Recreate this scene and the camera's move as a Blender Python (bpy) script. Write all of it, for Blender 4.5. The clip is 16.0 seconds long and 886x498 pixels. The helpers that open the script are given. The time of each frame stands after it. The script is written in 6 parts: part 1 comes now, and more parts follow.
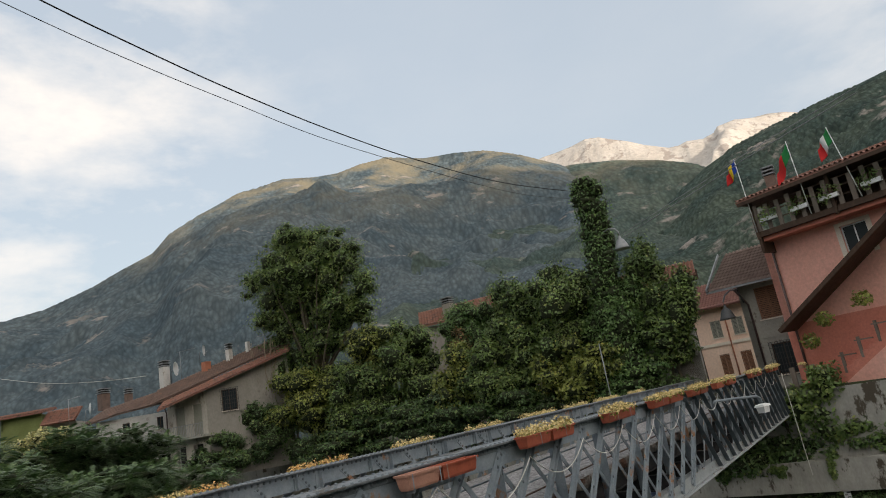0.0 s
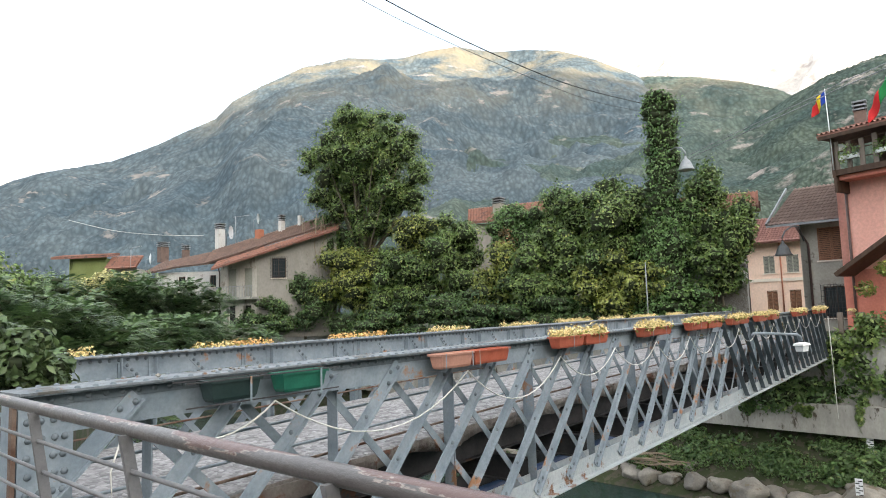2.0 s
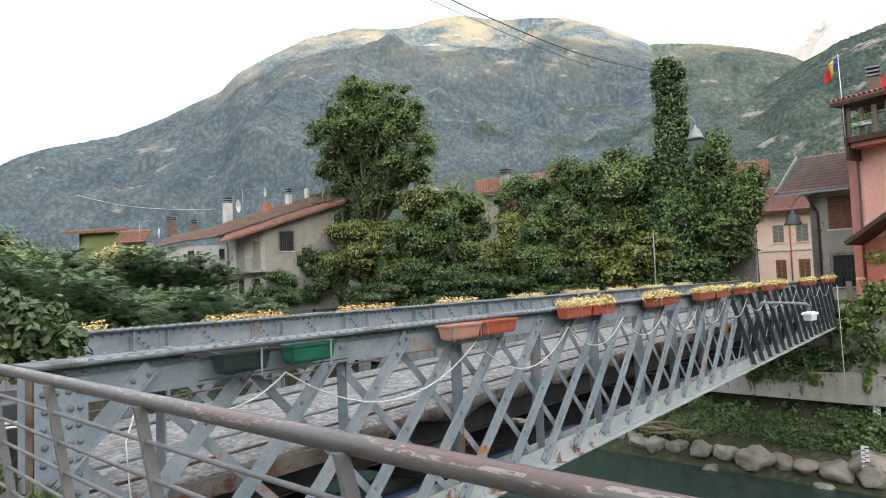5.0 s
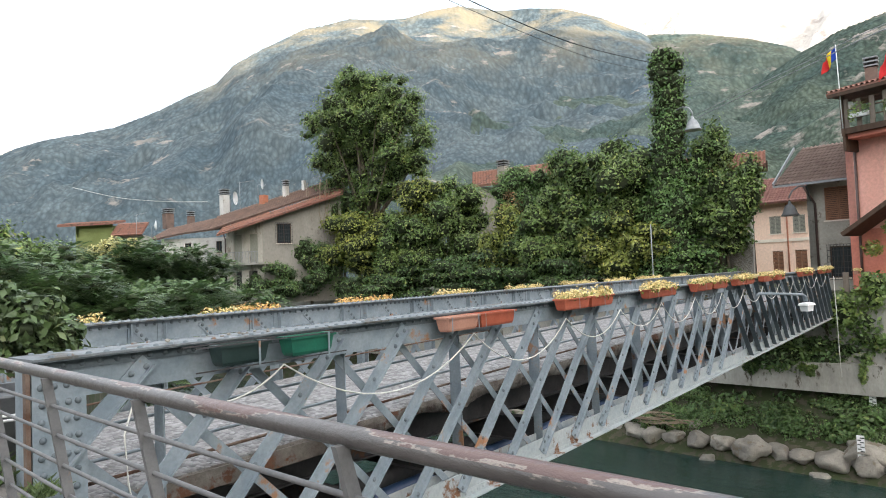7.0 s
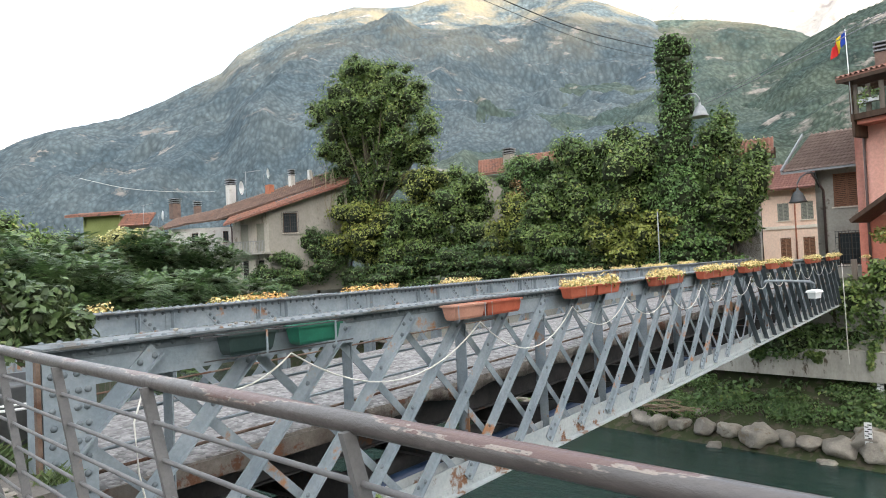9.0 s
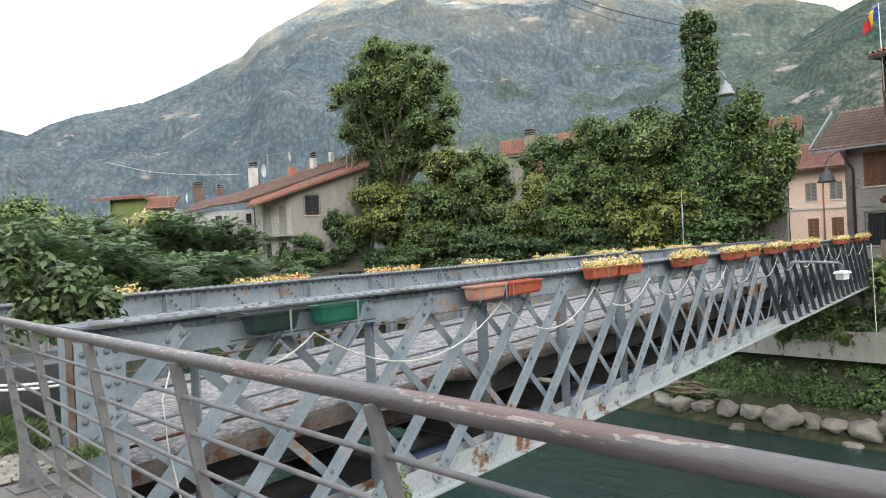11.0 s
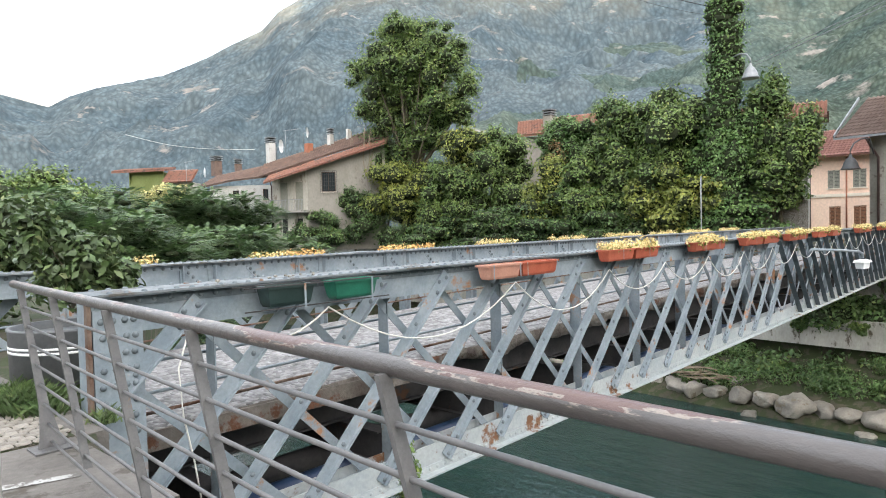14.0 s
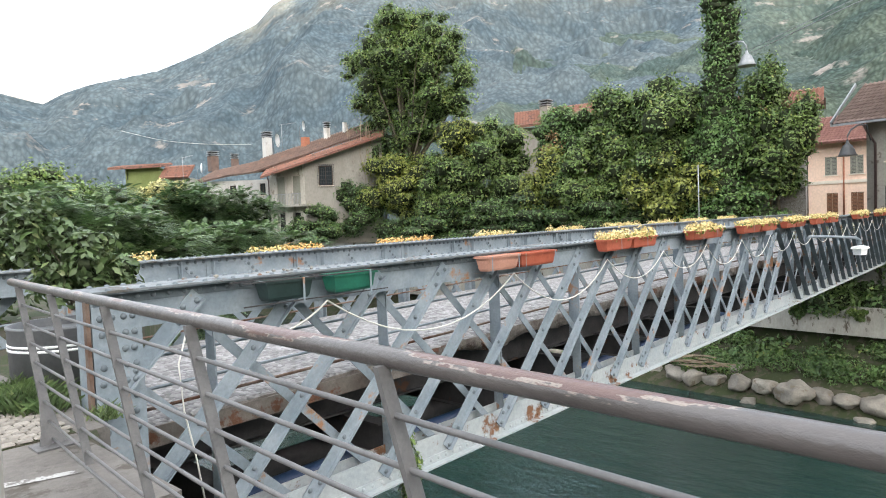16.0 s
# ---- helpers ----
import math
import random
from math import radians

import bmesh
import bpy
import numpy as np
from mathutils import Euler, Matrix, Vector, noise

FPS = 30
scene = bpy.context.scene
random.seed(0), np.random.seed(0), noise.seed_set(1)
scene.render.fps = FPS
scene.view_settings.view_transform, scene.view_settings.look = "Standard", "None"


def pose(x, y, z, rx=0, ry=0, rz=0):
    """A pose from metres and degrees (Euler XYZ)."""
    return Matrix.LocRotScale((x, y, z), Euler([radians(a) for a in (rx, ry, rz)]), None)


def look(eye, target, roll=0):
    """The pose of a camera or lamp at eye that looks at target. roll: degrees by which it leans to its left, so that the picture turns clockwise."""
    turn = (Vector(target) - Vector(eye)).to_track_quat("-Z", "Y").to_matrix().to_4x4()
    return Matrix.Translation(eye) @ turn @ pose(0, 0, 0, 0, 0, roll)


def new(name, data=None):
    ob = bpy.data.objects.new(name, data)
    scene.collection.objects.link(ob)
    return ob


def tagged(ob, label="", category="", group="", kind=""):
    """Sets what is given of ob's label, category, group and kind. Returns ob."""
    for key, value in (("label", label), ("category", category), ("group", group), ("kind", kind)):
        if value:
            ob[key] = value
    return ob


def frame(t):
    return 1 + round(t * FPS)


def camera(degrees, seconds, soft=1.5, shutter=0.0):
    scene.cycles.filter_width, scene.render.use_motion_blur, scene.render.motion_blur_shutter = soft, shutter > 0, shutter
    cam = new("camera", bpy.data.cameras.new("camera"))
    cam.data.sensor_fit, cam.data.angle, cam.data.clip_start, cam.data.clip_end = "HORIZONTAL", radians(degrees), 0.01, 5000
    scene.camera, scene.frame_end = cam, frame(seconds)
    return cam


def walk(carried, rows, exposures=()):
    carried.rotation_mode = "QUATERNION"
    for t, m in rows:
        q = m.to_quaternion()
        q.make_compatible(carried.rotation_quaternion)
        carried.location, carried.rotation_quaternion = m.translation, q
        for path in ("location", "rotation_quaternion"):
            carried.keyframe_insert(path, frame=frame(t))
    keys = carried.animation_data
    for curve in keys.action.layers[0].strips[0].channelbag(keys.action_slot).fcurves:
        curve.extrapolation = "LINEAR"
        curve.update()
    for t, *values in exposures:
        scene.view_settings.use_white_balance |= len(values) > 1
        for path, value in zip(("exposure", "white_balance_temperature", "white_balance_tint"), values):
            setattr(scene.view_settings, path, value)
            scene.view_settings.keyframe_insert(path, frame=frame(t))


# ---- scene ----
cam = camera(68.4, 16.0, 1.0)
PATH = [
    (0, (0.148, 0.133, 1.565), (1.785, 1.177, 2.046), -10.0),
    (0.5, (0.13, 0.153, 1.503), (1.761, 1.283, 1.754), -3.9),
    (1, (0.118, 0.159, 1.486), (1.717, 1.341, 1.694), -2.9),
    (1.5, (0.116, 0.158, 1.479), (1.703, 1.359, 1.68), -2.7),
    (2, (0.109, 0.16, 1.471), (1.678, 1.385, 1.66), -1.8),
    (2.5, (0.099, 0.16, 1.476), (1.679, 1.373, 1.659), -1.5),
    (3, (0.101, 0.154, 1.476), (1.688, 1.36, 1.644), -1.8),
    (3.5, (0.107, 0.172, 1.476), (1.689, 1.384, 1.645), -2.1),
    (4, (0.108, 0.165, 1.478), (1.687, 1.384, 1.615), -2.2),
    (4.5, (0.105, 0.169, 1.469), (1.664, 1.416, 1.589), -2.0),
    (5, (0.109, 0.164, 1.469), (1.668, 1.413, 1.573), -2.2),
    (7.5, (0.114, 0.174, 1.47), (1.676, 1.421, 1.546), -2.4),
    (8, (0.107, 0.153, 1.469), (1.664, 1.406, 1.541), -2.6),
    (8.5, (0.111, 0.154, 1.465), (1.666, 1.409, 1.524), -2.7),
    (9, (0.114, 0.17, 1.467), (1.666, 1.431, 1.512), -2.6),
    (11.5, (0.103, 0.167, 1.445), (1.600, 1.493, 1.439), -2.4),
    (12, (0.1, 0.162, 1.442), (1.584, 1.502, 1.449), -2.0),
    (12.5, (0.098, 0.163, 1.44), (1.577, 1.509, 1.41), -2.1),
    (13, (0.1, 0.169, 1.439), (1.569, 1.525, 1.391), -2.0),
    (13.5, (0.097, 0.165, 1.437), (1.565, 1.524, 1.395), -1.6),
    (14, (0.107, 0.167, 1.432), (1.583, 1.515, 1.364), -1.4),
    (14.5, (0.104, 0.167, 1.433), (1.586, 1.508, 1.358), -1.6),
    (15, (0.105, 0.167, 1.431), (1.583, 1.512, 1.349), -1.8),
    (15.5, (0.112, 0.173, 1.428), (1.591, 1.516, 1.337), -2.1),
    (16, (0.109, 0.164, 1.43), (1.587, 1.508, 1.338), -2.2),
]
EXPOSURES = [(0.0, -0.18, 6850, 11), (0.3, 0.40, 6950, 10), (0.6, 1.0, 7100, 11), (1.0, 1.16, 6600, 11), (1.6, 1.2, 6480, 10), (5.0, 1.1, 6480, 10), (9.0, 1.25, 6480, 10), (12.5, 1.31, 6480, 10.5), (13.5, 1.43, 6480, 10.5), (14.5, 1.6, 6480, 10.5), (16.0, 1.57, 6480, 10.5)]
walk(cam, [(t, look(eye, target, roll)) for t, eye, target, roll in PATH], EXPOSURES)

# ---- world, sun, exposure ----
GLOW = 7.5
SUN_EL, SUN_AZ = 7.0, 246.0      # the low sun stands behind the camera's back, azimuth counted from x towards y
world = bpy.data.worlds.new("sky")
scene.world = world
world.use_nodes = True
wn, wl = world.node_tree.nodes, world.node_tree.links
bg = wn["Background"]
sky = wn.new("ShaderNodeTexSky")
sky.sky_type = "NISHITA"
sky.sun_disc = False
sky.sun_elevation = radians(SUN_EL)
sky.sun_rotation = radians(90 - SUN_AZ)
sky.dust_density = 2.0
wco = wn.new("ShaderNodeTexCoord")
wmap = wn.new("ShaderNodeMapping")
wmap.inputs["Scale"].default_value = (1.0, 1.0, 2.2)
cl = wn.new("ShaderNodeTexNoise")
cl.inputs["Scale"].default_value = 2.6
cl.inputs["Detail"].default_value = 7
cl.inputs["Roughness"].default_value = 0.58
crmp = wn.new("ShaderNodeValToRGB")
crmp.color_ramp.elements[0].position, crmp.color_ramp.elements[1].position = 0.43, 0.70
cmix = wn.new("ShaderNodeMix")
cmix.data_type = "RGBA"
cmix.inputs[7].default_value = (8.9, 8.4, 7.9, 1)
veil = wn.new("ShaderNodeMix")       # thin bright haze over the blue
veil.data_type = "RGBA"
veil.inputs[0].default_value = 0.52
veil.inputs[7].default_value = (6.7, 7.7, 9.0, 1)
wl.new(wco.outputs["Generated"], wmap.inputs["Vector"])
wl.new(wmap.outputs[0], cl.inputs["Vector"])
wl.new(cl.outputs["Fac"], crmp.inputs[0])
clear = wn.new("ShaderNodeVectorMath")     # the clouds thin out over the high peaks
clear.operation = "DOT_PRODUCT"
clear.inputs[1].default_value = (0.80, 0.30, 0.52)
cgap = wn.new("ShaderNodeMapRange")
cgap.inputs[1].default_value, cgap.inputs[2].default_value = 0.86, 0.97
cgap.inputs[3].default_value, cgap.inputs[4].default_value = 1.0, 0.05
cthin = wn.new("ShaderNodeMath")
cthin.operation = "MULTIPLY"
wl.new(wco.outputs["Generated"], clear.inputs[0])
wl.new(clear.outputs["Value"], cgap.inputs[0])
wl.new(crmp.outputs[0], cthin.inputs[0])
wl.new(cgap.outputs[0], cthin.inputs[1])
wl.new(cthin.outputs[0], cmix.inputs[0])
wl.new(sky.outputs[0], veil.inputs[6])
wl.new(veil.outputs[2], cmix.inputs[6])
glow = wn.new("ShaderNodeVectorMath")      # bright evening sky round the low sun, behind the ridge
glow.operation = "DOT_PRODUCT"
glow.inputs[1].default_value = tuple(look((0, 0, 0), (math.cos(radians(SUN_AZ)), math.sin(radians(SUN_AZ)), 0.75)).to_3x3() @ Vector((0, 0, -1)))
gpos = wn.new("ShaderNodeMapRange")
gpow = wn.new("ShaderNodeMath")
gpow.operation = "POWER"
gpow.inputs[1].default_value = 4.0
gmul = wn.new("ShaderNodeMix")
gmul.data_type, gmul.blend_type = "RGBA", "ADD"
gmul.inputs[7].default_value = (GLOW * 1.0, GLOW * 0.93, GLOW * 0.82, 1)
wl.new(wco.outputs["Generated"], glow.inputs[0])
wl.new(glow.outputs["Value"], gpos.inputs[0])
wl.new(gpos.outputs[0], gpow.inputs[0])
wl.new(gpow.outputs[0], gmul.inputs[0])
wl.new(cmix.outputs[2], gmul.inputs[6])
wl.new(gmul.outputs[2], bg.inputs["Color"])
bg.inputs["Strength"].default_value = 0.15
sun = new("sun", bpy.data.lights.new("sun", "SUN"))
sun.data.energy, sun.data.angle, sun.data.color = 4.4, radians(0.5), (1.0, 0.91, 0.80)
_sd = Vector((math.cos(radians(SUN_AZ)) * math.cos(radians(SUN_EL)), math.sin(radians(SUN_AZ)) * math.cos(radians(SUN_EL)), math.sin(radians(SUN_EL))))
sun.matrix_world = look(_sd * 100, (0, 0, 0))


# ---- materials ----
def material(name, a, b, scale=4.0, rough=0.8, bump=0.2, bump_scale=None, metal=0.0, stain=None, stain_at=0.62, stain_scale=2.0,
             island=0.0, objvar=0.0, stretch=(1, 1, 1), spec=0.3, subsurface=0.0, bdist=0.02):
    """Two tones over coarse and fine noise, an optional third stain tone, relief, and spread from piece to piece."""
    m = bpy.data.materials.new(name)
    m.use_nodes = True
    n, l = m.node_tree.nodes, m.node_tree.links
    p = n["Principled BSDF"]
    p.inputs["Roughness"].default_value, p.inputs["Metallic"].default_value = rough, metal
    p.inputs["Specular IOR Level"].default_value = spec
    co, mp = n.new("ShaderNodeTexCoord"), n.new("ShaderNodeMapping")
    mp.inputs["Scale"].default_value = stretch
    geo = n.new("ShaderNodeNewGeometry")
    l.new(geo.outputs["Position"], mp.inputs["Vector"])

    def tex(s, detail=5.0, r=0.6):
        t = n.new("ShaderNodeTexNoise")
        t.inputs["Scale"].default_value, t.inputs["Detail"].default_value, t.inputs["Roughness"].default_value = s, detail, r
        l.new(mp.outputs[0], t.inputs["Vector"])
        return t.outputs["Fac"]

    def ramp(src, lo, hi):
        r = n.new("ShaderNodeMapRange")
        r.inputs[1].default_value, r.inputs[2].default_value = lo, hi
        l.new(src, r.inputs[0])
        return r.outputs[0]

    def mix(fac, x, y):
        k = n.new("ShaderNodeMix")
        k.data_type = "RGBA"
        l.new(fac, k.inputs[0])
        for i, s in ((6, x), (7, y)):
            if isinstance(s, tuple):
                k.inputs[i].default_value = (*s, 1)
            else:
                l.new(s, k.inputs[i])
        return k.outputs[2]

    col = mix(ramp(tex(scale), 0.3, 0.7), a, b)
    fine = n.new("ShaderNodeHueSaturation")
    l.new(col, fine.inputs["Color"])
    l.new(ramp(tex(scale * 9, 3.0), 0.2, 0.8), fine.inputs["Value"])
    v = fine.inputs["Value"]
    add = n.new("ShaderNodeMath")
    add.operation = "MULTIPLY_ADD"
    l.new(tex(scale * 9, 3.0), add.inputs[0])
    add.inputs[1].default_value, add.inputs[2].default_value = 0.5, 0.75
    last = add.outputs[0]
    for amount, source in ((island, geo.outputs["Random Per Island"]), (objvar, None)):
        if amount:
            if source is None:
                source = n.new("ShaderNodeObjectInfo").outputs["Random"]
            k = n.new("ShaderNodeMath")
            k.operation = "MULTIPLY_ADD"
            l.new(source, k.inputs[0])
            k.inputs[1].default_value, k.inputs[2].default_value = amount, 1 - amount / 2
            q = n.new("ShaderNodeMath")
            q.operation = "MULTIPLY"
            l.new(last, q.inputs[0]), l.new(k.outputs[0], q.inputs[1])
            last = q.outputs[0]
    l.new(last, v)
    out = fine.outputs["Color"]
    if stain:
        out = mix(ramp(tex(stain_scale, 8.0, 0.65), stain_at, stain_at + 0.05), out, stain)
    l.new(out, p.inputs["Base Color"])
    rr = n.new("ShaderNodeMath")
    rr.operation = "MULTIPLY_ADD"
    l.new(tex(scale * 3), rr.inputs[0])
    rr.inputs[1].default_value, rr.inputs[2].default_value = 0.3, rough - 0.15
    l.new(rr.outputs[0], p.inputs["Roughness"])
    if bump:
        bp = n.new("ShaderNodeBump")
        bp.inputs["Strength"].default_value, bp.inputs["Distance"].default_value = bump, bdist
        l.new(tex(bump_scale or scale * 6, 6.0), bp.inputs["Height"])
        l.new(bp.outputs[0], p.inputs["Normal"])
    return m


def leaf_material(name, a, b, c, scale=0.5):
    """Foliage: two greens in drifts, a third tint here and there, every leaf a little different, some light through it."""
    m = material(name, a, b, scale=scale, rough=0.45, bump=0, island=0.85, stain=None, spec=0.5)
    n, l = m.node_tree.nodes, m.node_tree.links
    p = n["Principled BSDF"]
    src = p.inputs["Base Color"].links[0].from_socket
    geo = n.new("ShaderNodeNewGeometry")
    r = n.new("ShaderNodeMapRange")
    r.inputs[1].default_value, r.inputs[2].default_value = 0.88, 1.0
    l.new(geo.outputs["Random Per Island"], r.inputs[0])
    k = n.new("ShaderNodeMix")
    k.data_type = "RGBA"
    l.new(r.outputs[0], k.inputs[0]), l.new(src, k.inputs[6])
    k.inputs[7].default_value = (*c, 1)
    l.new(k.outputs[2], p.inputs["Base Color"])
    tr = n.new("ShaderNodeBsdfTranslucent")
    l.new(k.outputs[2], tr.inputs["Color"])
    ms = n.new("ShaderNodeMixShader")
    ms.inputs[0].default_value = 0.16
    out = n["Material Output"]
    l.new(p.outputs[0], ms.inputs[1]), l.new(tr.outputs[0], ms.inputs[2]), l.new(ms.outputs[0], out.inputs["Surface"])
    return m


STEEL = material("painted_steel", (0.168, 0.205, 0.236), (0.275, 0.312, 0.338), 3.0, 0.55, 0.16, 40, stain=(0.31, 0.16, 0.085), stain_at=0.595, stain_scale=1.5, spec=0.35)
# rivet heads darker than STEEL: their small shadows in the colour, plus rust spots
RIVET = material("rivet_paint_shaded", (0.095, 0.115, 0.13), (0.17, 0.195, 0.21), 6.0, 0.5, 0.1, 40, stain=(0.16, 0.09, 0.055), stain_at=0.62, stain_scale=3)
# STEEL darkened to hold shade below the cover and on falling bars; rust spots
STEEL_SHADED = material("painted_steel_shaded", (0.085, 0.105, 0.12), (0.15, 0.175, 0.19), 3.0, 0.55, 0.16, 40, stain=(0.20, 0.10, 0.055), stain_at=0.62, stain_scale=1.5)
STEEL_TOP = material("weathered_cover_plate", (0.12, 0.138, 0.152), (0.225, 0.24, 0.247), 4.0, 0.68, 0.3, 30, stain=(0.10, 0.095, 0.085), stain_at=0.55, stain_scale=2.5, spec=0.25)
STEEL_LOW = material("painted_steel_rusty", (0.30, 0.335, 0.35), (0.39, 0.41, 0.41), 2.0, 0.6, 0.25, 30, stain=(0.17, 0.085, 0.045), stain_at=0.58, stain_scale=2.6)
BEAM = material("rust_eaten_beam", (0.10, 0.075, 0.06), (0.23, 0.21, 0.19), 2.2, 0.9, 0.6, 18, stain=(0.13, 0.06, 0.035), stain_at=0.56, stain_scale=3)
LAMPGREY = material("dark_lamp_enamel", (0.05, 0.052, 0.055), (0.075, 0.078, 0.08), 5, 0.4, 0.05)
TILE_PLUM = material("brown_red_tiles", (0.20, 0.10, 0.085), (0.27, 0.14, 0.115), 2.0, 0.85, 0.4, 12)
COBBLE = material("worn_cobble", (0.20, 0.18, 0.155), (0.31, 0.285, 0.25), 14, 0.9, 0.5, 60, objvar=0.4)
LINE = material("worn_white_paint", (0.36, 0.35, 0.33), (0.45, 0.44, 0.42), 8, 0.8, 0.2, stain=(0.16, 0.15, 0.135), stain_at=0.5, stain_scale=12)
RUST = material("rusty_steel", (0.09, 0.045, 0.028), (0.20, 0.15, 0.12), 5.0, 0.85, 0.5, 30, stain=(0.08, 0.035, 0.02), stain_at=0.55)
BARPAINT = material("rail_bar_paint", (0.088, 0.086, 0.088), (0.142, 0.137, 0.135), 9.0, 0.45, 0.1, 60, stain=(0.25, 0.14, 0.08), stain_at=0.68, stain_scale=5, spec=0.5)
CONCRETE = material("weathered_concrete", (0.29, 0.28, 0.25), (0.42, 0.40, 0.36), 1.2, 0.9, 0.4, 8, stain=(0.09, 0.075, 0.055), stain_at=0.56, stain_scale=1.3, stretch=(1, 1, 0.5))
BROKEN = material("broken_concrete", (0.085, 0.065, 0.055), (0.27, 0.245, 0.22), 3.5, 0.95, 0.9, 14, stain=(0.12, 0.06, 0.04), stain_at=0.56, stain_scale=2.2, bdist=0.04)
DARKSTEEL = material("dark_beam_steel", (0.035, 0.035, 0.038), (0.07, 0.066, 0.066), 3.0, 0.7, 0.3, 20, stain=(0.10, 0.05, 0.03))
PAVE = material("pavement_concrete", (0.115, 0.105, 0.095), (0.185, 0.17, 0.155), 2.5, 0.92, 0.6, 30, stain=(0.085, 0.075, 0.062), stain_at=0.57, stain_scale=3.0)
SOIL = material("bank_soil", (0.048, 0.042, 0.030), (0.085, 0.075, 0.052), 0.8, 0.95, 0.6, 5, stain=(0.035, 0.045, 0.018), stain_at=0.45)
ROCK = material("river_boulder", (0.165, 0.15, 0.13), (0.31, 0.285, 0.245), 1.6, 0.9, 0.7, 9, stain=(0.18, 0.15, 0.11), stain_at=0.56, stain_scale=1.1, objvar=0.35, bdist=0.05)
TERRA = material("terracotta_planter", (0.33, 0.075, 0.042), (0.42, 0.115, 0.065), 6, 0.55, 0.05, objvar=0.25)
TERRA_PALE = material("faded_terracotta", (0.44, 0.215, 0.155), (0.53, 0.28, 0.205), 6, 0.6, 0.05)
GREENBOX = material("green_plastic", (0.012, 0.10, 0.065), (0.02, 0.15, 0.095), 5, 0.4, 0.05, spec=0.5)
DARKBOX = material("dark_green_plastic", (0.012, 0.028, 0.026), (0.025, 0.045, 0.042), 5, 0.42, 0.1, spec=0.5)
WHITE = material("white_enamel", (0.75, 0.76, 0.76), (0.82, 0.82, 0.82), 5, 0.4, 0.05)
CABLE = material("pale_cable", (0.55, 0.54, 0.50), (0.66, 0.65, 0.60), 5, 0.6, 0.0)
BLACKWIRE = material("black_cable", (0.02, 0.02, 0.022), (0.03, 0.03, 0.03), 5, 0.6, 0.0)
BARK = material("bark", (0.10, 0.08, 0.06), (0.19, 0.16, 0.12), 4, 0.95, 0.8, 14)
TWIG = material("dry_twigs", (0.22, 0.17, 0.12), (0.32, 0.26, 0.19), 4, 0.95, 0.2)
YELLOW = material("yellow_blossom", (0.66, 0.50, 0.20), (0.76, 0.64, 0.34), 30, 0.7, 0, island=0.5)
ORANGE = material("orange_blossom", (0.66, 0.38, 0.13), (0.76, 0.54, 0.24), 30, 0.7, 0, island=0.5)
LEAF_MID = leaf_material("leaves_mid_green", (0.080, 0.150, 0.040), (0.190, 0.265, 0.068), (0.33, 0.35, 0.10))
LEAF_DARK = leaf_material("leaves_dark_green", (0.050, 0.108, 0.036), (0.125, 0.200, 0.056), (0.240, 0.285, 0.080))
LEAF_BLUE = leaf_material("leaves_blue_green", (0.052, 0.110, 0.044), (0.125, 0.195, 0.070), (0.22, 0.28, 0.11), 0.35)
LEAF_YELL = leaf_material("leaves_yellow_green", (0.145, 0.190, 0.040), (0.285, 0.310, 0.062), (0.46, 0.40, 0.085))
LEAF_RED = leaf_material("leaves_russet", (0.207, 0.118, 0.061), (0.318, 0.207, 0.081), (0.398, 0.159, 0.081))
LEAF_IVY = leaf_material("leaves_ivy", (0.072, 0.155, 0.044), (0.170, 0.275, 0.080), (0.240, 0.335, 0.110), 1.2)
LEAF_SHRUB = leaf_material("leaves_shrub", (0.058, 0.100, 0.034), (0.115, 0.165, 0.058), (0.20, 0.235, 0.10), 1.0)
# near-black, stands for the shade deep inside the crowns
INNER_SHADE = material("crown_shade_dark", (0.022, 0.030, 0.014), (0.040, 0.050, 0.022), 3.0, 0.95, 0.6, 8)
LEAF_PALE = leaf_material("leaves_pale_yellow", (0.42, 0.40, 0.16), (0.55, 0.52, 0.24), (0.60, 0.52, 0.22))
GRASS = leaf_material("grass_blades", (0.070, 0.140, 0.040), (0.125, 0.20, 0.060), (0.21, 0.23, 0.09), 1.0)
TILE = material("terracotta_tiles", (0.25, 0.118, 0.088), (0.37, 0.195, 0.145), 2.0, 0.85, 0.4, 12, stain=(0.17, 0.105, 0.085), stain_at=0.53)
TILE_BROWN = material("brown_tiles", (0.17, 0.12, 0.10), (0.24, 0.175, 0.15), 2.0, 0.85, 0.4, 12)
TILE_DARK = material("old_dark_tiles", (0.14, 0.10, 0.085), (0.24, 0.16, 0.13), 2.0, 0.9, 0.4, 12, stain=(0.28, 0.13, 0.09))
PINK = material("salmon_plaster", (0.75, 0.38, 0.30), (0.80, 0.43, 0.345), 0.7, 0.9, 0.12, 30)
# PINK made darker: shade of the stair porch and gallery underside
PINK_SHADED = material("salmon_plaster_shaded", (0.58, 0.20, 0.14), (0.63, 0.235, 0.17), 0.9, 0.9, 0.12, 30)
PEACH = material("peach_plaster", (0.80, 0.58, 0.45), (0.85, 0.64, 0.51), 0.7, 0.9, 0.1, 30)
CREAM = material("cream_trim", (0.70, 0.62, 0.52), (0.76, 0.69, 0.59), 2, 0.85, 0.05)
GREYPLASTER = material("grey_plaster", (0.33, 0.31, 0.27), (0.41, 0.385, 0.335), 0.9, 0.9, 0.2, 20, stain=(0.22, 0.19, 0.16), stain_at=0.58)
HOUSEGREY = material("old_house_plaster", (0.27, 0.25, 0.22), (0.34, 0.31, 0.275), 0.8, 0.9, 0.25, 15, stain=(0.23, 0.205, 0.175), stain_at=0.6, stretch=(1, 1, 0.6))
